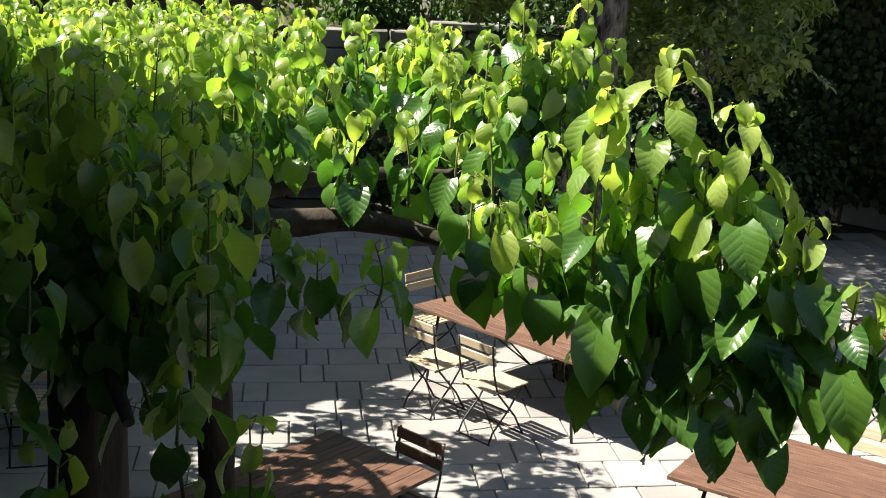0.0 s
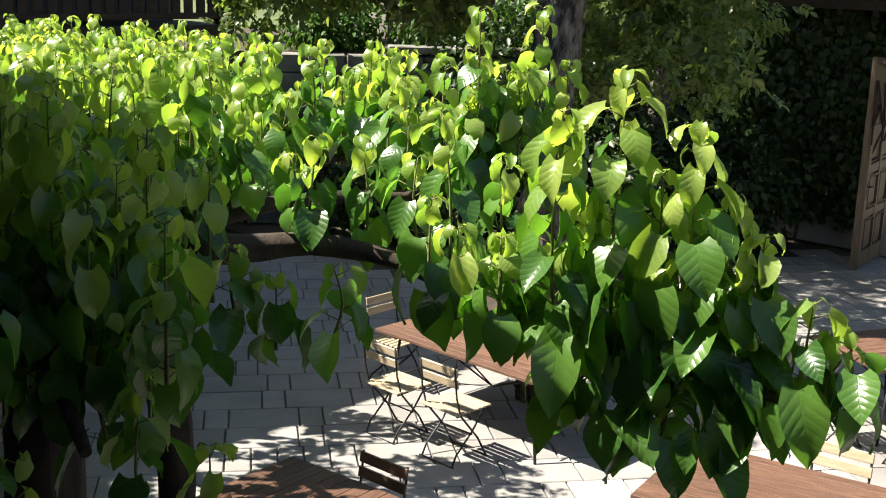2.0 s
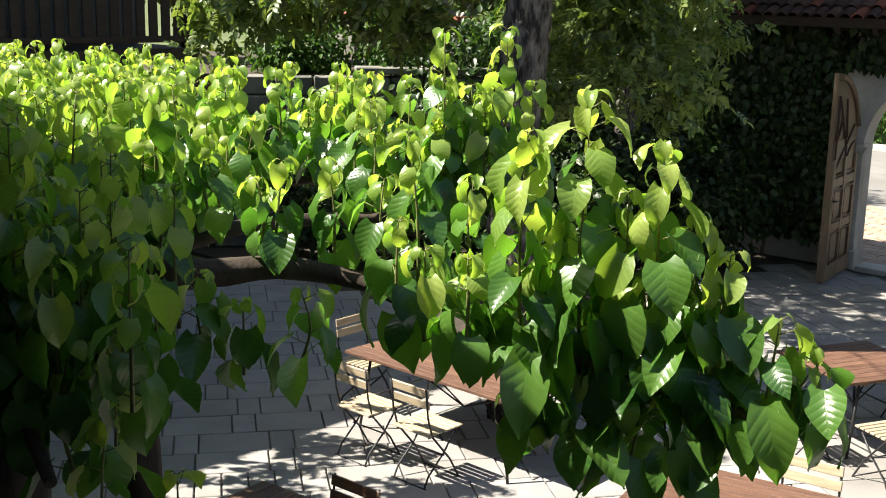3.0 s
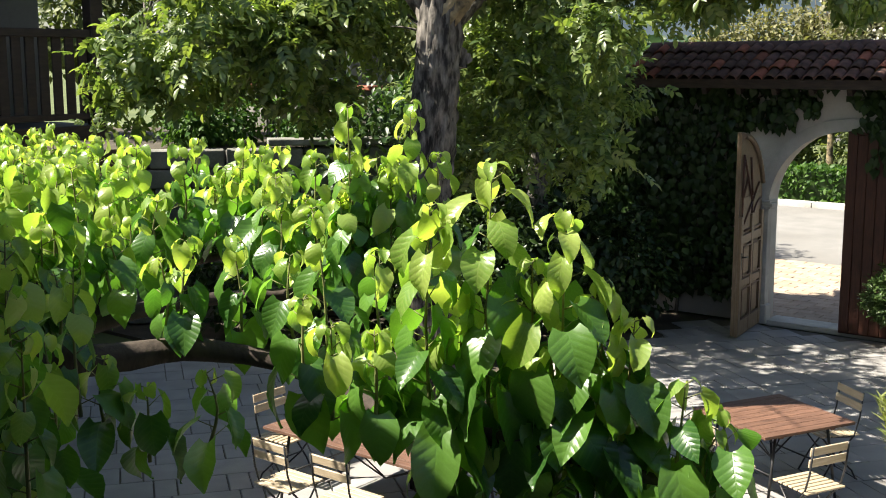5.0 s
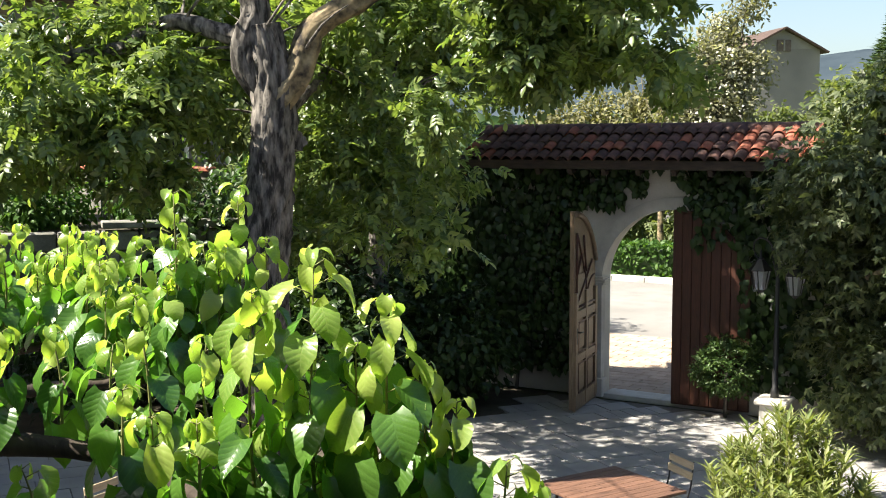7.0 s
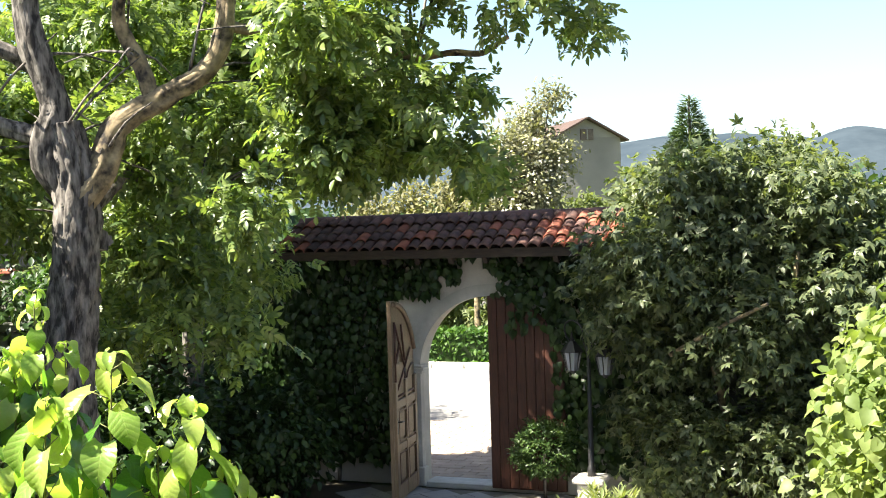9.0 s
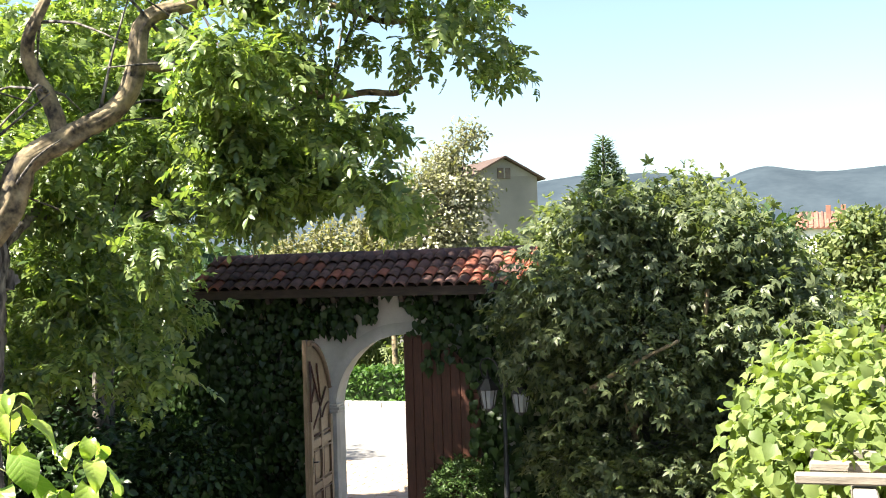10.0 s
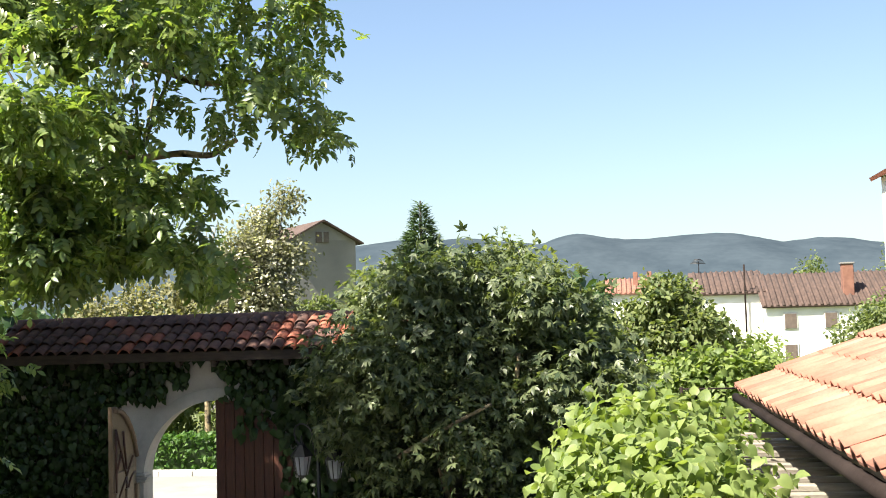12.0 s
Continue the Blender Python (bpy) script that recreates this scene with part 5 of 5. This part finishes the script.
def shoot(x, y, z0, z1, near=False, big=0.175, lean=(0.0, 0.0), step=0.052):
    """An upright shoot: a thin stem with stalked leaves that hang from it, small and pale at its tip."""
    n = max(int((z1 - z0) / step), 4)
    tip = Vector((x + lean[0], y + lean[1], z1))
    foot = Vector((x, y, z0))
    line = path([foot, foot.lerp(tip, 0.5) + Vector((random.uniform(-0.03, 0.03), random.uniform(-0.03, 0.03), 0)), tip], 7)
    tube(stems, [p - ORG for p in line], [0.008, 0.007, 0.006, 0.005, 0.004, 0.003, 0.002], 5)
    a = random.uniform(0, 6.283)
    for i in range(n + 3):
        f = min(i / n, 1.0)
        a += 2.4 + random.uniform(-0.4, 0.4)
        u = f * 6
        k = min(int(u), 5)
        p = line[k].lerp(line[k + 1], u - k)
        out = Vector((math.cos(a), math.sin(a), 0))
        s = (0.07 + (big - 0.07) * (1 - f) ** 0.5) * random.uniform(0.7, 1.15)
        stalk = s * random.uniform(0.25, 0.5)
        base = p + out * stalk + Vector((0, 0, stalk * 0.5))
        droop = radians(random.uniform(22, 72) if f < 0.8 else random.uniform(5, 70))
        axis = out * math.cos(droop) + Vector((random.gauss(0, 0.15), random.gauss(0, 0.15), -math.sin(droop)))
        normal = out * math.sin(droop) + Vector((random.gauss(0, 0.28), random.gauss(0, 0.28), math.cos(droop) + 0.05))
        young = f > 0.62 + random.uniform(-0.1, 0.15)
        kinds = BLADES[young]
        kind_ = random.randrange(len(kinds))
        tube(stems, [p - ORG, base - ORG], [0.0025, 0.002], 3)
        if near and single[0] < 320:
            single[0] += 1
            fr = leaf_frames(np.array([tuple(axis)]), np.array([tuple(normal)]))[0]
            m = Matrix(fr.tolist()).to_4x4()
            ob = new("leaf", kinds[kind_])
            ob.parent = mulberry
            ob.matrix_basis = Matrix.Translation(base - ORG) @ m @ Matrix.Diagonal((s * random.uniform(0.85, 1.1), s * random.uniform(0.95, 1.15), s, 1))
        else:
            mass.setdefault((young, kind_), []).append((*(base - ORG), *axis, *normal, s))


# the clump that reaches out over the tables: foot x, y, z, top
CLUMP = [(3.07, 1.86, 2.7, 3.47), (2.93, 2.05, 2.74, 3.62), (3.0, 1.95, 2.7, 3.32), (2.82, 2.2, 2.75, 3.5), (3.16, 1.70, 2.66, 3.14), (3.22, 1.54, 2.64, 2.95),
         (3.1, 1.78, 2.68, 3.26), (2.9, 2.1, 2.74, 3.2), (3.0, 1.88, 2.6, 3.05)]
for x, y, z0, z1 in CLUMP:
    shoot(x, y, z0, z1, True, 0.205, (random.uniform(-0.03, 0.03), random.uniform(-0.03, 0.03)), 0.027)
# leaves hanging below the limb
for x, y, z0, z1 in ((3.0, 1.9, 2.38, 2.72), (3.16, 1.66, 2.48, 2.72), (3.27, 1.46, 2.60, 2.80), (2.9, 2.06, 2.46, 2.75), (3.08, 1.78, 2.42, 2.70), (2.82, 2.16, 2.52, 2.74), (3.2, 1.58, 2.52, 2.72), (3.3, 1.4, 2.66, 2.86)):
    shoot(x, y, z0, z1, True, 0.20, (random.uniform(-0.05, 0.05), random.uniform(-0.05, 0.05)), 0.036)
for x, y, z0, z1 in ((2.84, 2.34, 2.78, 3.12), (2.74, 2.36, 2.80, 3.08), (2.95, 2.0, 2.5, 2.95), (3.12, 1.72, 2.5, 2.9), (3.05, 1.82, 2.75, 3.1), (2.86, 2.12, 2.6, 2.95)):
    shoot(x, y, z0, z1, False, 0.18, (random.uniform(-0.03, 0.03), random.uniform(-0.03, 0.03)), 0.032)
# dense tall shoots over the near trunk, in the shade of the house
for k in range(26):
    shoot(random.uniform(0.95, 1.85), random.uniform(2.75, 3.75), random.uniform(2.6, 2.85), random.uniform(3.2, 3.62), False, 0.17, (random.uniform(-0.05, 0.05), random.uniform(-0.05, 0.05)), 0.036)
# dense shoots towards the house, mostly out of view, added to shade the table
for k in range(95):
    shoot(random.uniform(1.1, 3.0), random.uniform(5.3, 7.5), 2.85, random.uniform(3.1, 3.4), False, 0.18)
# sprouts round the near trunk
for x, y, z0, z1 in ((1.25, 2.72, 2.28, 2.62), (1.84, 2.71, 2.14, 2.50), (1.60, 2.86, 2.50, 2.92), (1.62, 2.72, 2.25, 2.72), (1.95, 3.0, 2.62, 3.12), (1.66, 3.17, 2.8, 3.12), (1.54, 3.45, 2.85, 3.32), (2.19, 3.19, 2.78, 3.27), (1.75, 2.9, 2.45, 2.9)):
    shoot(x, y, z0, z1, True, 0.175, (0, 0), 0.05)
# leaves under the limb over the paving
for x, y, z0, z1 in ((2.37, 3.07, 2.68, 2.86), (2.52, 2.94, 2.72, 2.9), (2.59, 2.42, 2.90, 3.12), (2.57, 2.52, 2.96, 3.2), (2.3, 3.2, 2.76, 2.95), (2.66, 2.3, 2.88, 3.1)):
    shoot(x, y, z0 - 0.08, z1, False, 0.19, (0, 0), 0.034)
# upright shoots along the limbs, in bunches with gaps between
for k, pts in enumerate(M_LIMBS):
    ps = path(pts, (22, 34, 20, 8, 20, 16)[k])
    for p in ps[2:]:
        if k == 0 and p.y < 2.85:
            continue
        for _ in range((1, 3, 2, 2, 3, 3)[k]):
            w = 0.12 if k in (0, 2) else 0.24
            q = p + Vector((random.gauss(0, w), random.gauss(0, w), 0))
            if noise.noise(Vector((q.x * 2.6, q.y * 2.6, 4.0))) < -0.12:
                continue
            d = math.hypot(q.x, q.y)
            top = 3.22 + random.uniform(-0.06, 0.24) + (0.1 if d > 4.5 else 0.0)
            shoot(q.x, q.y, p.z + 0.06, top, False, 0.17, (random.uniform(-0.05, 0.05), random.uniform(-0.05, 0.05)), 0.031)
for x, y in ((3.76, 3.27), (3.85, 3.15), (3.7, 3.4), (3.95, 3.08), (3.8, 3.22), (3.68, 3.55), (3.62, 3.3), (3.9, 3.3)):
    shoot(x, y, 3.0, random.uniform(3.4, 3.82), False, 0.155, (0, 0), 0.032)
# a second canopy further along the house
for k in range(330):
    a, r = random.uniform(0, 6.283), math.sqrt(random.random())
    x, y = 3.65 + 1.35 * r * math.cos(a), 7.85 + 2.1 * r * math.sin(a)
    if noise.noise(Vector((x * 2.0, y * 2.0, 8.0))) > -0.08:
        shoot(x, y, 2.85, random.uniform(3.08, 3.5), False, 0.18, step=0.04)
part("stem_mass", stems, M_STEM, mulberry, kind="stuff")
for (young, kind_), rows in sorted(mass.items()):
    r = np.array(rows)
    me = leaf_mesh("foliage", r[:, :3], r[:, 3:6], r[:, 6:9], r[:, 9], (CURLED if young else MULBERRY)[kind_])
    me.materials.append(L_MULTOP if young else L_MUL)
    ob = new("foliage", me)
    ob.parent = mulberry
    tagged(ob, kind="stuff")


# ---- tables and chairs ----
def table(label, x, y, turn, length, width):
    """A slatted garden table; its planks run along its length."""
    ob = thing("garden_table", label, "table", (x, y, 0), turn, "garden tables")
    n = max(int(round(width / 0.105)), 4)
    for i in range(n):
        w = width / n
        part("plank", one_box((0, -width / 2 + w * (i + 0.5), 0.728), (length, w - 0.005, 0.026), 0.0012), M_TABLE, ob)
    for sx in (-1, 1):
        part("batten", one_box((sx * (length / 2 - 0.22), 0, 0.70), (0.05, width - 0.08, 0.028), 0.003), M_TABLE, ob)
    for sx in (-1, 1):
        for sy in (-1, 1):
            bm = bmesh.new()
            x0, y0 = sx * (length / 2 - 0.22), sy * (width / 2 - 0.12)
            tube(bm, [(x0, y0, 0.69), (x0 + sx * 0.10, y0 + sy * 0.04, 0.0)], [0.013, 0.013], 8)
            part("leg", bm, M_IRON, ob)
        bm = bmesh.new()
        tube(bm, [(sx * (length / 2 - 0.20), -width / 2 + 0.12, 0.32), (sx * (length / 2 - 0.20), width / 2 - 0.12, 0.32)], [0.009, 0.009], 6)
        part("cross_bar", bm, M_IRON, ob)
    for sy in (-1, 1):
        bm = bmesh.new()
        tube(bm, [(-(length / 2 - 0.22), sy * 0.1, 0.66), (0, 0, 0.33), ((length / 2 - 0.22), sy * 0.1, 0.66)], [0.009] * 3, 6)
        part("stay", bm, M_IRON, ob)
    return ob


table("dark brown slatted garden table in the house's shade", 3.86, 5.10, 6.0, 1.35, 0.95)
table("brown slatted garden table with folding chairs beside it", 7.33, 6.38, 90.0, 2.0, 1.05)
table("square reddish-brown slatted garden table in the sun", 9.96, 3.95, -26.0, 1.04, 1.0)
table("reddish-brown slatted garden table dappled with leaf shade", 6.41, 2.97, 102.0, 1.85, 1.08)
table("dark slatted garden table in the far shade", 3.55, 8.75, 20.0, 1.4, 0.9)


def folding_chair(name, label, slat_m):
    """A folding chair that faces +x: iron side frames crossed like scissors, wooden slats."""
    ob = thing(name, label, "chair", (0, 0, 0), 0, "folding chairs")
    for sy in (-1, 1):
        y = sy * 0.195
        bm = tube(bmesh.new(), [(-0.20, y, 0.865), (-0.17, y, 0.62), (-0.12, y, 0.45), (0.10, y, 0.20), (0.22, y, 0.0)], [0.009] * 5, 6)
        part("back_leg", bm, M_IRON, ob)
        bm = tube(bmesh.new(), [(0.20, y * 0.88, 0.445), (0.05, y * 0.88, 0.26), (-0.13, y * 0.88, 0.10), (-0.18, y * 0.88, 0.0)], [0.009] * 4, 6)
        part("front_leg", bm, M_IRON, ob)
        part("seat_bar", tube(bmesh.new(), [(-0.14, y * 0.9, 0.435), (0.22, y * 0.9, 0.45)], [0.008, 0.008], 6), M_IRON, ob)
    for x, z in ((0.215, 0.012), (-0.18, 0.012), (0.03, 0.25)):
        part("cross_bar", tube(bmesh.new(), [(x, -0.195, z), (x, 0.195, z)], [0.007, 0.007], 6), M_IRON, ob)
    for i in range(7):
        part("seat_slat", one_box((-0.15 + i * 0.06, 0, 0.462), (0.045, 0.42, 0.016), 0.003), slat_m, ob)
    for z, x in ((0.825, -0.185), (0.725, -0.172)):
        part("back_slat", one_box((x, 0, z), (0.018, 0.42, 0.072), 0.004, Matrix.Rotation(radians(-8), 4, "Y")), slat_m, ob)
    return ob


pale = folding_chair("folding_chair", "folding chair with pale wooden slats and a black iron frame", M_SLAT)
pale.matrix_basis = pose(6.48, 6.75, 0, 0, 0, 0)
for x, y, turn in ((6.50, 6.08, 0), (7.35, 7.68, -88), (7.0, 3.05, 188), (10.72, 3.67, 142), (9.17, 3.27, 65), (9.18, 4.10, -29), (3.45, 7.95, 60), (8.2, 6.2, 182), (3.0, 4.2, 95)):
    copy_thing(pale, pose(x, y, 0, 0, 0, turn))
dark = folding_chair("folding_chair", "folding chair with dark slats pushed in at the shaded table", M_DARKSLAT)
dark.matrix_basis = pose(4.52, 4.98, 0, 0, 0, 183)

# ---- lamp post with two lanterns ----
lamp = thing("garden_lamp_post", "black iron lamp post with two hanging lanterns on scrolls", "lamp", (15.75, 3.92, 0))
part("pedestal", one_box((0, 0, 0.20), (0.34, 0.34, 0.40), 0.02), M_STONE, lamp, "pale stone pedestal")
part("pedestal_cap", one_box((0, 0, 0.44), (0.46, 0.46, 0.08), 0.02), M_STONE, lamp)
part("post", tube(bmesh.new(), [(0, 0, 0.48), (0, 0, 0.6), (0, 0, 0.62), (0, 0, 1.3), (0, 0, 1.32), (0, 0, 2.55)], [0.06, 0.055, 0.04, 0.035, 0.03, 0.024], 12), M_IRON, lamp)
for sy in (-1, 1):
    cy = sy * 0.235
    scroll = [(0, sy * 0.02, 2.18)] + [(0, cy + sy * 0.17 * math.cos(a) * (1 - 0.05 * i), 2.52 + 0.15 * math.sin(a)) for i, a in enumerate(np.linspace(3.6, -2.2, 14))]
    part("scroll", tube(bmesh.new(), [(x, y, z) for x, y, z in scroll], [0.012] * len(scroll), 6), M_IRON, lamp)
    z0 = 2.13 - 0.05 * (sy < 0)
    body = bmesh.new()
    for k in range(6):
        a = 2 * math.pi * k / 6
        tube(body, [(0.085 * math.cos(a), cy + 0.085 * math.sin(a), z0 - 0.17), (0.145 * math.cos(a), cy + 0.145 * math.sin(a), z0 + 0.10)], [0.007, 0.007], 5)
    lantern = part("lantern", body, M_IRON, lamp)
    g = bmesh.new()
    bmesh.ops.create_cone(g, cap_ends=True, segments=6, radius1=0.080, radius2=0.138, depth=0.26, matrix=Matrix.Translation((0, cy, z0 - 0.035)))
    part("glass", g, glass, lantern, "frosted lantern glass")
    g = bmesh.new()
    bmesh.ops.create_cone(g, cap_ends=True, segments=6, radius1=0.17, radius2=0.05, depth=0.15, matrix=Matrix.Translation((0, cy, z0 + 0.17)))
    part("cap", g, M_IRON, lantern)
    g = bmesh.new()
    bmesh.ops.create_cone(g, cap_ends=True, segments=8, radius1=0.03, radius2=0.008, depth=0.16, matrix=Matrix.Translation((0, cy, z0 + 0.30)))
    part("finial", g, M_IRON, lantern)
    g = bmesh.new()
    bmesh.ops.create_cone(g, cap_ends=True, segments=8, radius1=0.02, radius2=0.07, depth=0.05, matrix=Matrix.Translation((0, cy, z0 - 0.19)))
    part("base", g, M_IRON, lantern)

# ---- pergola, vine and rail beside the side house ----
pergola = thing("pergola", "weathered wooden slat pergola under the orange eave", "pergola")
for i in range(15):
    x = 5.23 + i * 0.31
    part("slat", one_box((x, -0.95 + random.uniform(-0.06, 0.06), 3.02 + random.uniform(-0.015, 0.015)), (0.07, 1.5, 0.045), 0.008, Matrix.Rotation(radians(random.uniform(-3, 3)), 4, "Z")), M_GREYWOOD, pergola)
for y in (-1.55, -0.45):
    part("beam", one_box((7.0, y, 2.93), (5.8, 0.10, 0.12), 0.008), M_GREYWOOD, pergola)
for x in (4.4, 7.0, 9.6):
    part("post", one_box((x, -0.45, 1.42), (0.11, 0.11, 2.88), 0.01), M_GREYWOOD, pergola)
pillar = thing("stone_pillar", "rough stone pillar holding the pergola", "pillar", (8.1, -0.12, 0))
for k in range(9):
    part("stone", one_box((random.uniform(-0.02, 0.02), random.uniform(-0.02, 0.02), 0.15 + k * 0.30), (0.42, 0.42, 0.29), 0.04, Matrix.Rotation(random.uniform(-0.1, 0.1), 4, "Z")), M_OLDSTONE, pillar)
rail = thing("metal_railing", "thin dark metal railing at the end of the terrace", "railing")
for z in (3.36, 3.10):
    part("rail", tube(bmesh.new(), [(10.47, -0.8, z), (10.47, -1.45, z)], [0.008, 0.008], 6), M_GUTTER, rail)
for y in (-0.82, -1.4):
    part("post", tube(bmesh.new(), [(10.47, y, 0.0), (10.47, y, 3.38)], [0.014, 0.014], 6), M_GUTTER, rail)

vine = thing("grape_vine", "grape vine with pale green leaves over the pergola", "vine")
part("trunk", limb([(7.05, 0.12, 0), (7.0, 0.18, 1.2), (7.05, 0.05, 2.2), (6.9, -0.1, 2.9)], 0.04, 0.025, 12, 8, 0.3, 0.05), M_BARK, vine)
part("branch", limb([(7.03, 0.1, 2.1), (6.7, -0.1, 2.5), (6.2, -0.3, 2.95)], 0.025, 0.014, 10, 7, 0.3), M_BARK, vine)
VINE = [(6.7, -0.12, 3.05, 0.7, 0.22, 0.26), (7.1, -0.35, 3.20, 0.8, 0.32, 0.22), (6.4, -0.45, 3.08, 0.6, 0.28, 0.18), (7.6, -0.5, 3.18, 0.7, 0.30, 0.14), (5.9, -0.6, 3.05, 0.4, 0.28, 0.11),
        (6.7, -0.02, 2.7, 0.6, 0.2, 0.3), (8.6, -0.25, 3.05, 0.6, 0.4, 0.22), (6.1, -0.3, 2.85, 0.5, 0.25, 0.25)]
foliage("leaves", vine, L_VINE, [(x, y - 0.1, z, a, b, c) for x, y, z, a, b, c in VINE], 10500, 0.072, HEART_LITE, rng, 0.5, 0.3, 0.19)
for x, y in ((12.6, -0.5), (13.4, -1.9), (13.2, -3.0), (18.6, -2.2), (19.0, 0.3)):
    shrub("vine_bush", "pale green tangle of vine leaves in the garden", "shrub", [(x, y, 1.5, 0.9, 0.9, 1.3), (x + 0.3, y + 0.3, 2.5, 0.6, 0.6, 0.4)], 6500, 0.08, HEART_LITE, L_VINE, [(((x, y, 0), (x, y, 1), (x, y, 2)), 0.04, 0.02)], group="vines in the garden")

# ---- paving, stone by stone ----
U = Vector((math.cos(radians(-36.3)), math.sin(radians(-36.3)), 0))
V = Vector((-U.y, U.x, 0))
PITCH, V0 = 0.447, 9.06
solid("courtyard_bed", one_box((8.3, 3.5, -0.045), (16.5, 19.0, 0.05)), M_JOINT, "sandy bed between the courtyard stones", "ground", "structure")
pavement = thing("pavement", "grey concrete paving stones laid in long and short lengths", "pavement", kind="structure")
stone_me = []
for ln in (0.62, 0.215, 0.47):
    bm = one_box((0, 0, 0), (ln - 0.014, PITCH - 0.014, 0.05), 0.006)
    me = bpy.data.meshes.new("paving_stone")
    bm.to_mesh(me)
    bm.free()
    me.materials.append(M_PAVE)
    stone_me.append((ln, me))
rot_p = Matrix.Rotation(radians(-36.3), 4, "Z")
rest_at, rest_sz, count = [], [], 0
for row in range(-26, 24):
    v = V0 + row * PITCH
    s = -16.0 + (row % 3) * 0.27 + random.uniform(0, 0.1)
    k = row
    while s < 18.0:
        ln, me = stone_me[(0, 1, 0, 1, 2)[k % 5]] if (row + k) % 2 else stone_me[(0, 1)[k % 2]]
        k += 1
        p = U * (s + ln / 2) + V * (v + PITCH / 2)
        s += ln
        if not (0.1 < p.x < 16.3 and -5.5 < p.y < 12.7) or (p.x > 10.2 and p.y > 8.0 - 0.12 * (p.x - 10.2) + 0.3):
            continue
        z = random.uniform(-0.003, 0.003)
        if 4.6 < p.x < 8.4 and 3.4 < p.y < 9.6 and count < 300:
            count += 1
            ob = new("paving_stone", me)
            ob.parent = pavement
            ob.matrix_basis = Matrix.Translation((p.x, p.y, z - 0.015)) @ rot_p
        else:
            rest_at.append((p.x, p.y, z - 0.015))
            rest_sz.append(ln - 0.014)
cube_v = np.array([(-.5, -.5, -.5), (.5, -.5, -.5), (.5, .5, -.5), (-.5, .5, -.5), (-.5, -.5, .5), (.5, -.5, .5), (.5, .5, .5), (-.5, .5, .5)])
cube_f = [(4, 5, 6, 7), (0, 1, 5, 4), (1, 2, 6, 5), (2, 3, 7, 6), (3, 0, 4, 7)]


def boxes_mesh(name, at, sizes, turn):
    R = np.array(Matrix.Rotation(turn, 3, "Z"))
    v, f = [], []
    for i, (p, sz) in enumerate(zip(at, sizes)):
        v.append((cube_v * np.array(sz)) @ R.T + np.array(p))
        f += [tuple(j + 8 * i for j in q) for q in cube_f]
    me = bpy.data.meshes.new(name)
    me.from_pydata(np.concatenate(v).tolist(), [], f)
    return me


me = boxes_mesh("paving_stones", rest_at, [(a, PITCH - 0.014, 0.05) for a in rest_sz], radians(-36.3))
me.materials.append(M_PAVE)
ob = new("paving_stones", me)
ob.parent = pavement
tagged(ob, kind="stuff")

apron = thing("brick_apron", "clay pavers laid in rows outside the gateway", "pavement", kind="structure")
at, sz, count = [], [], 0
brick_bm = one_box((0, 0, 0), (0.20, 0.40, 0.06), 0.006)
brick_me = bpy.data.meshes.new("paver")
brick_bm.to_mesh(brick_me)
brick_bm.free()
brick_me.materials.append(M_BRICK)
for i in range(25):
    for j in range(22):
        p = (17.15 + i * 0.212, 2.4 + j * 0.412 + (i % 2) * 0.2, -0.018 + random.uniform(-0.003, 0.003))
        if 4.5 < p[1] < 9.5 and count < 300:
            count += 1
            ob = new("paver", brick_me)
            ob.parent = apron
            ob.location = p
        else:
            at.append(p)
            sz.append((0.20, 0.40, 0.06))
me = boxes_mesh("pavers", at, sz, 0.0)
me.materials.append(M_BRICK)
ob = new("pavers", me)
ob.parent = apron
tagged(ob, kind="stuff")
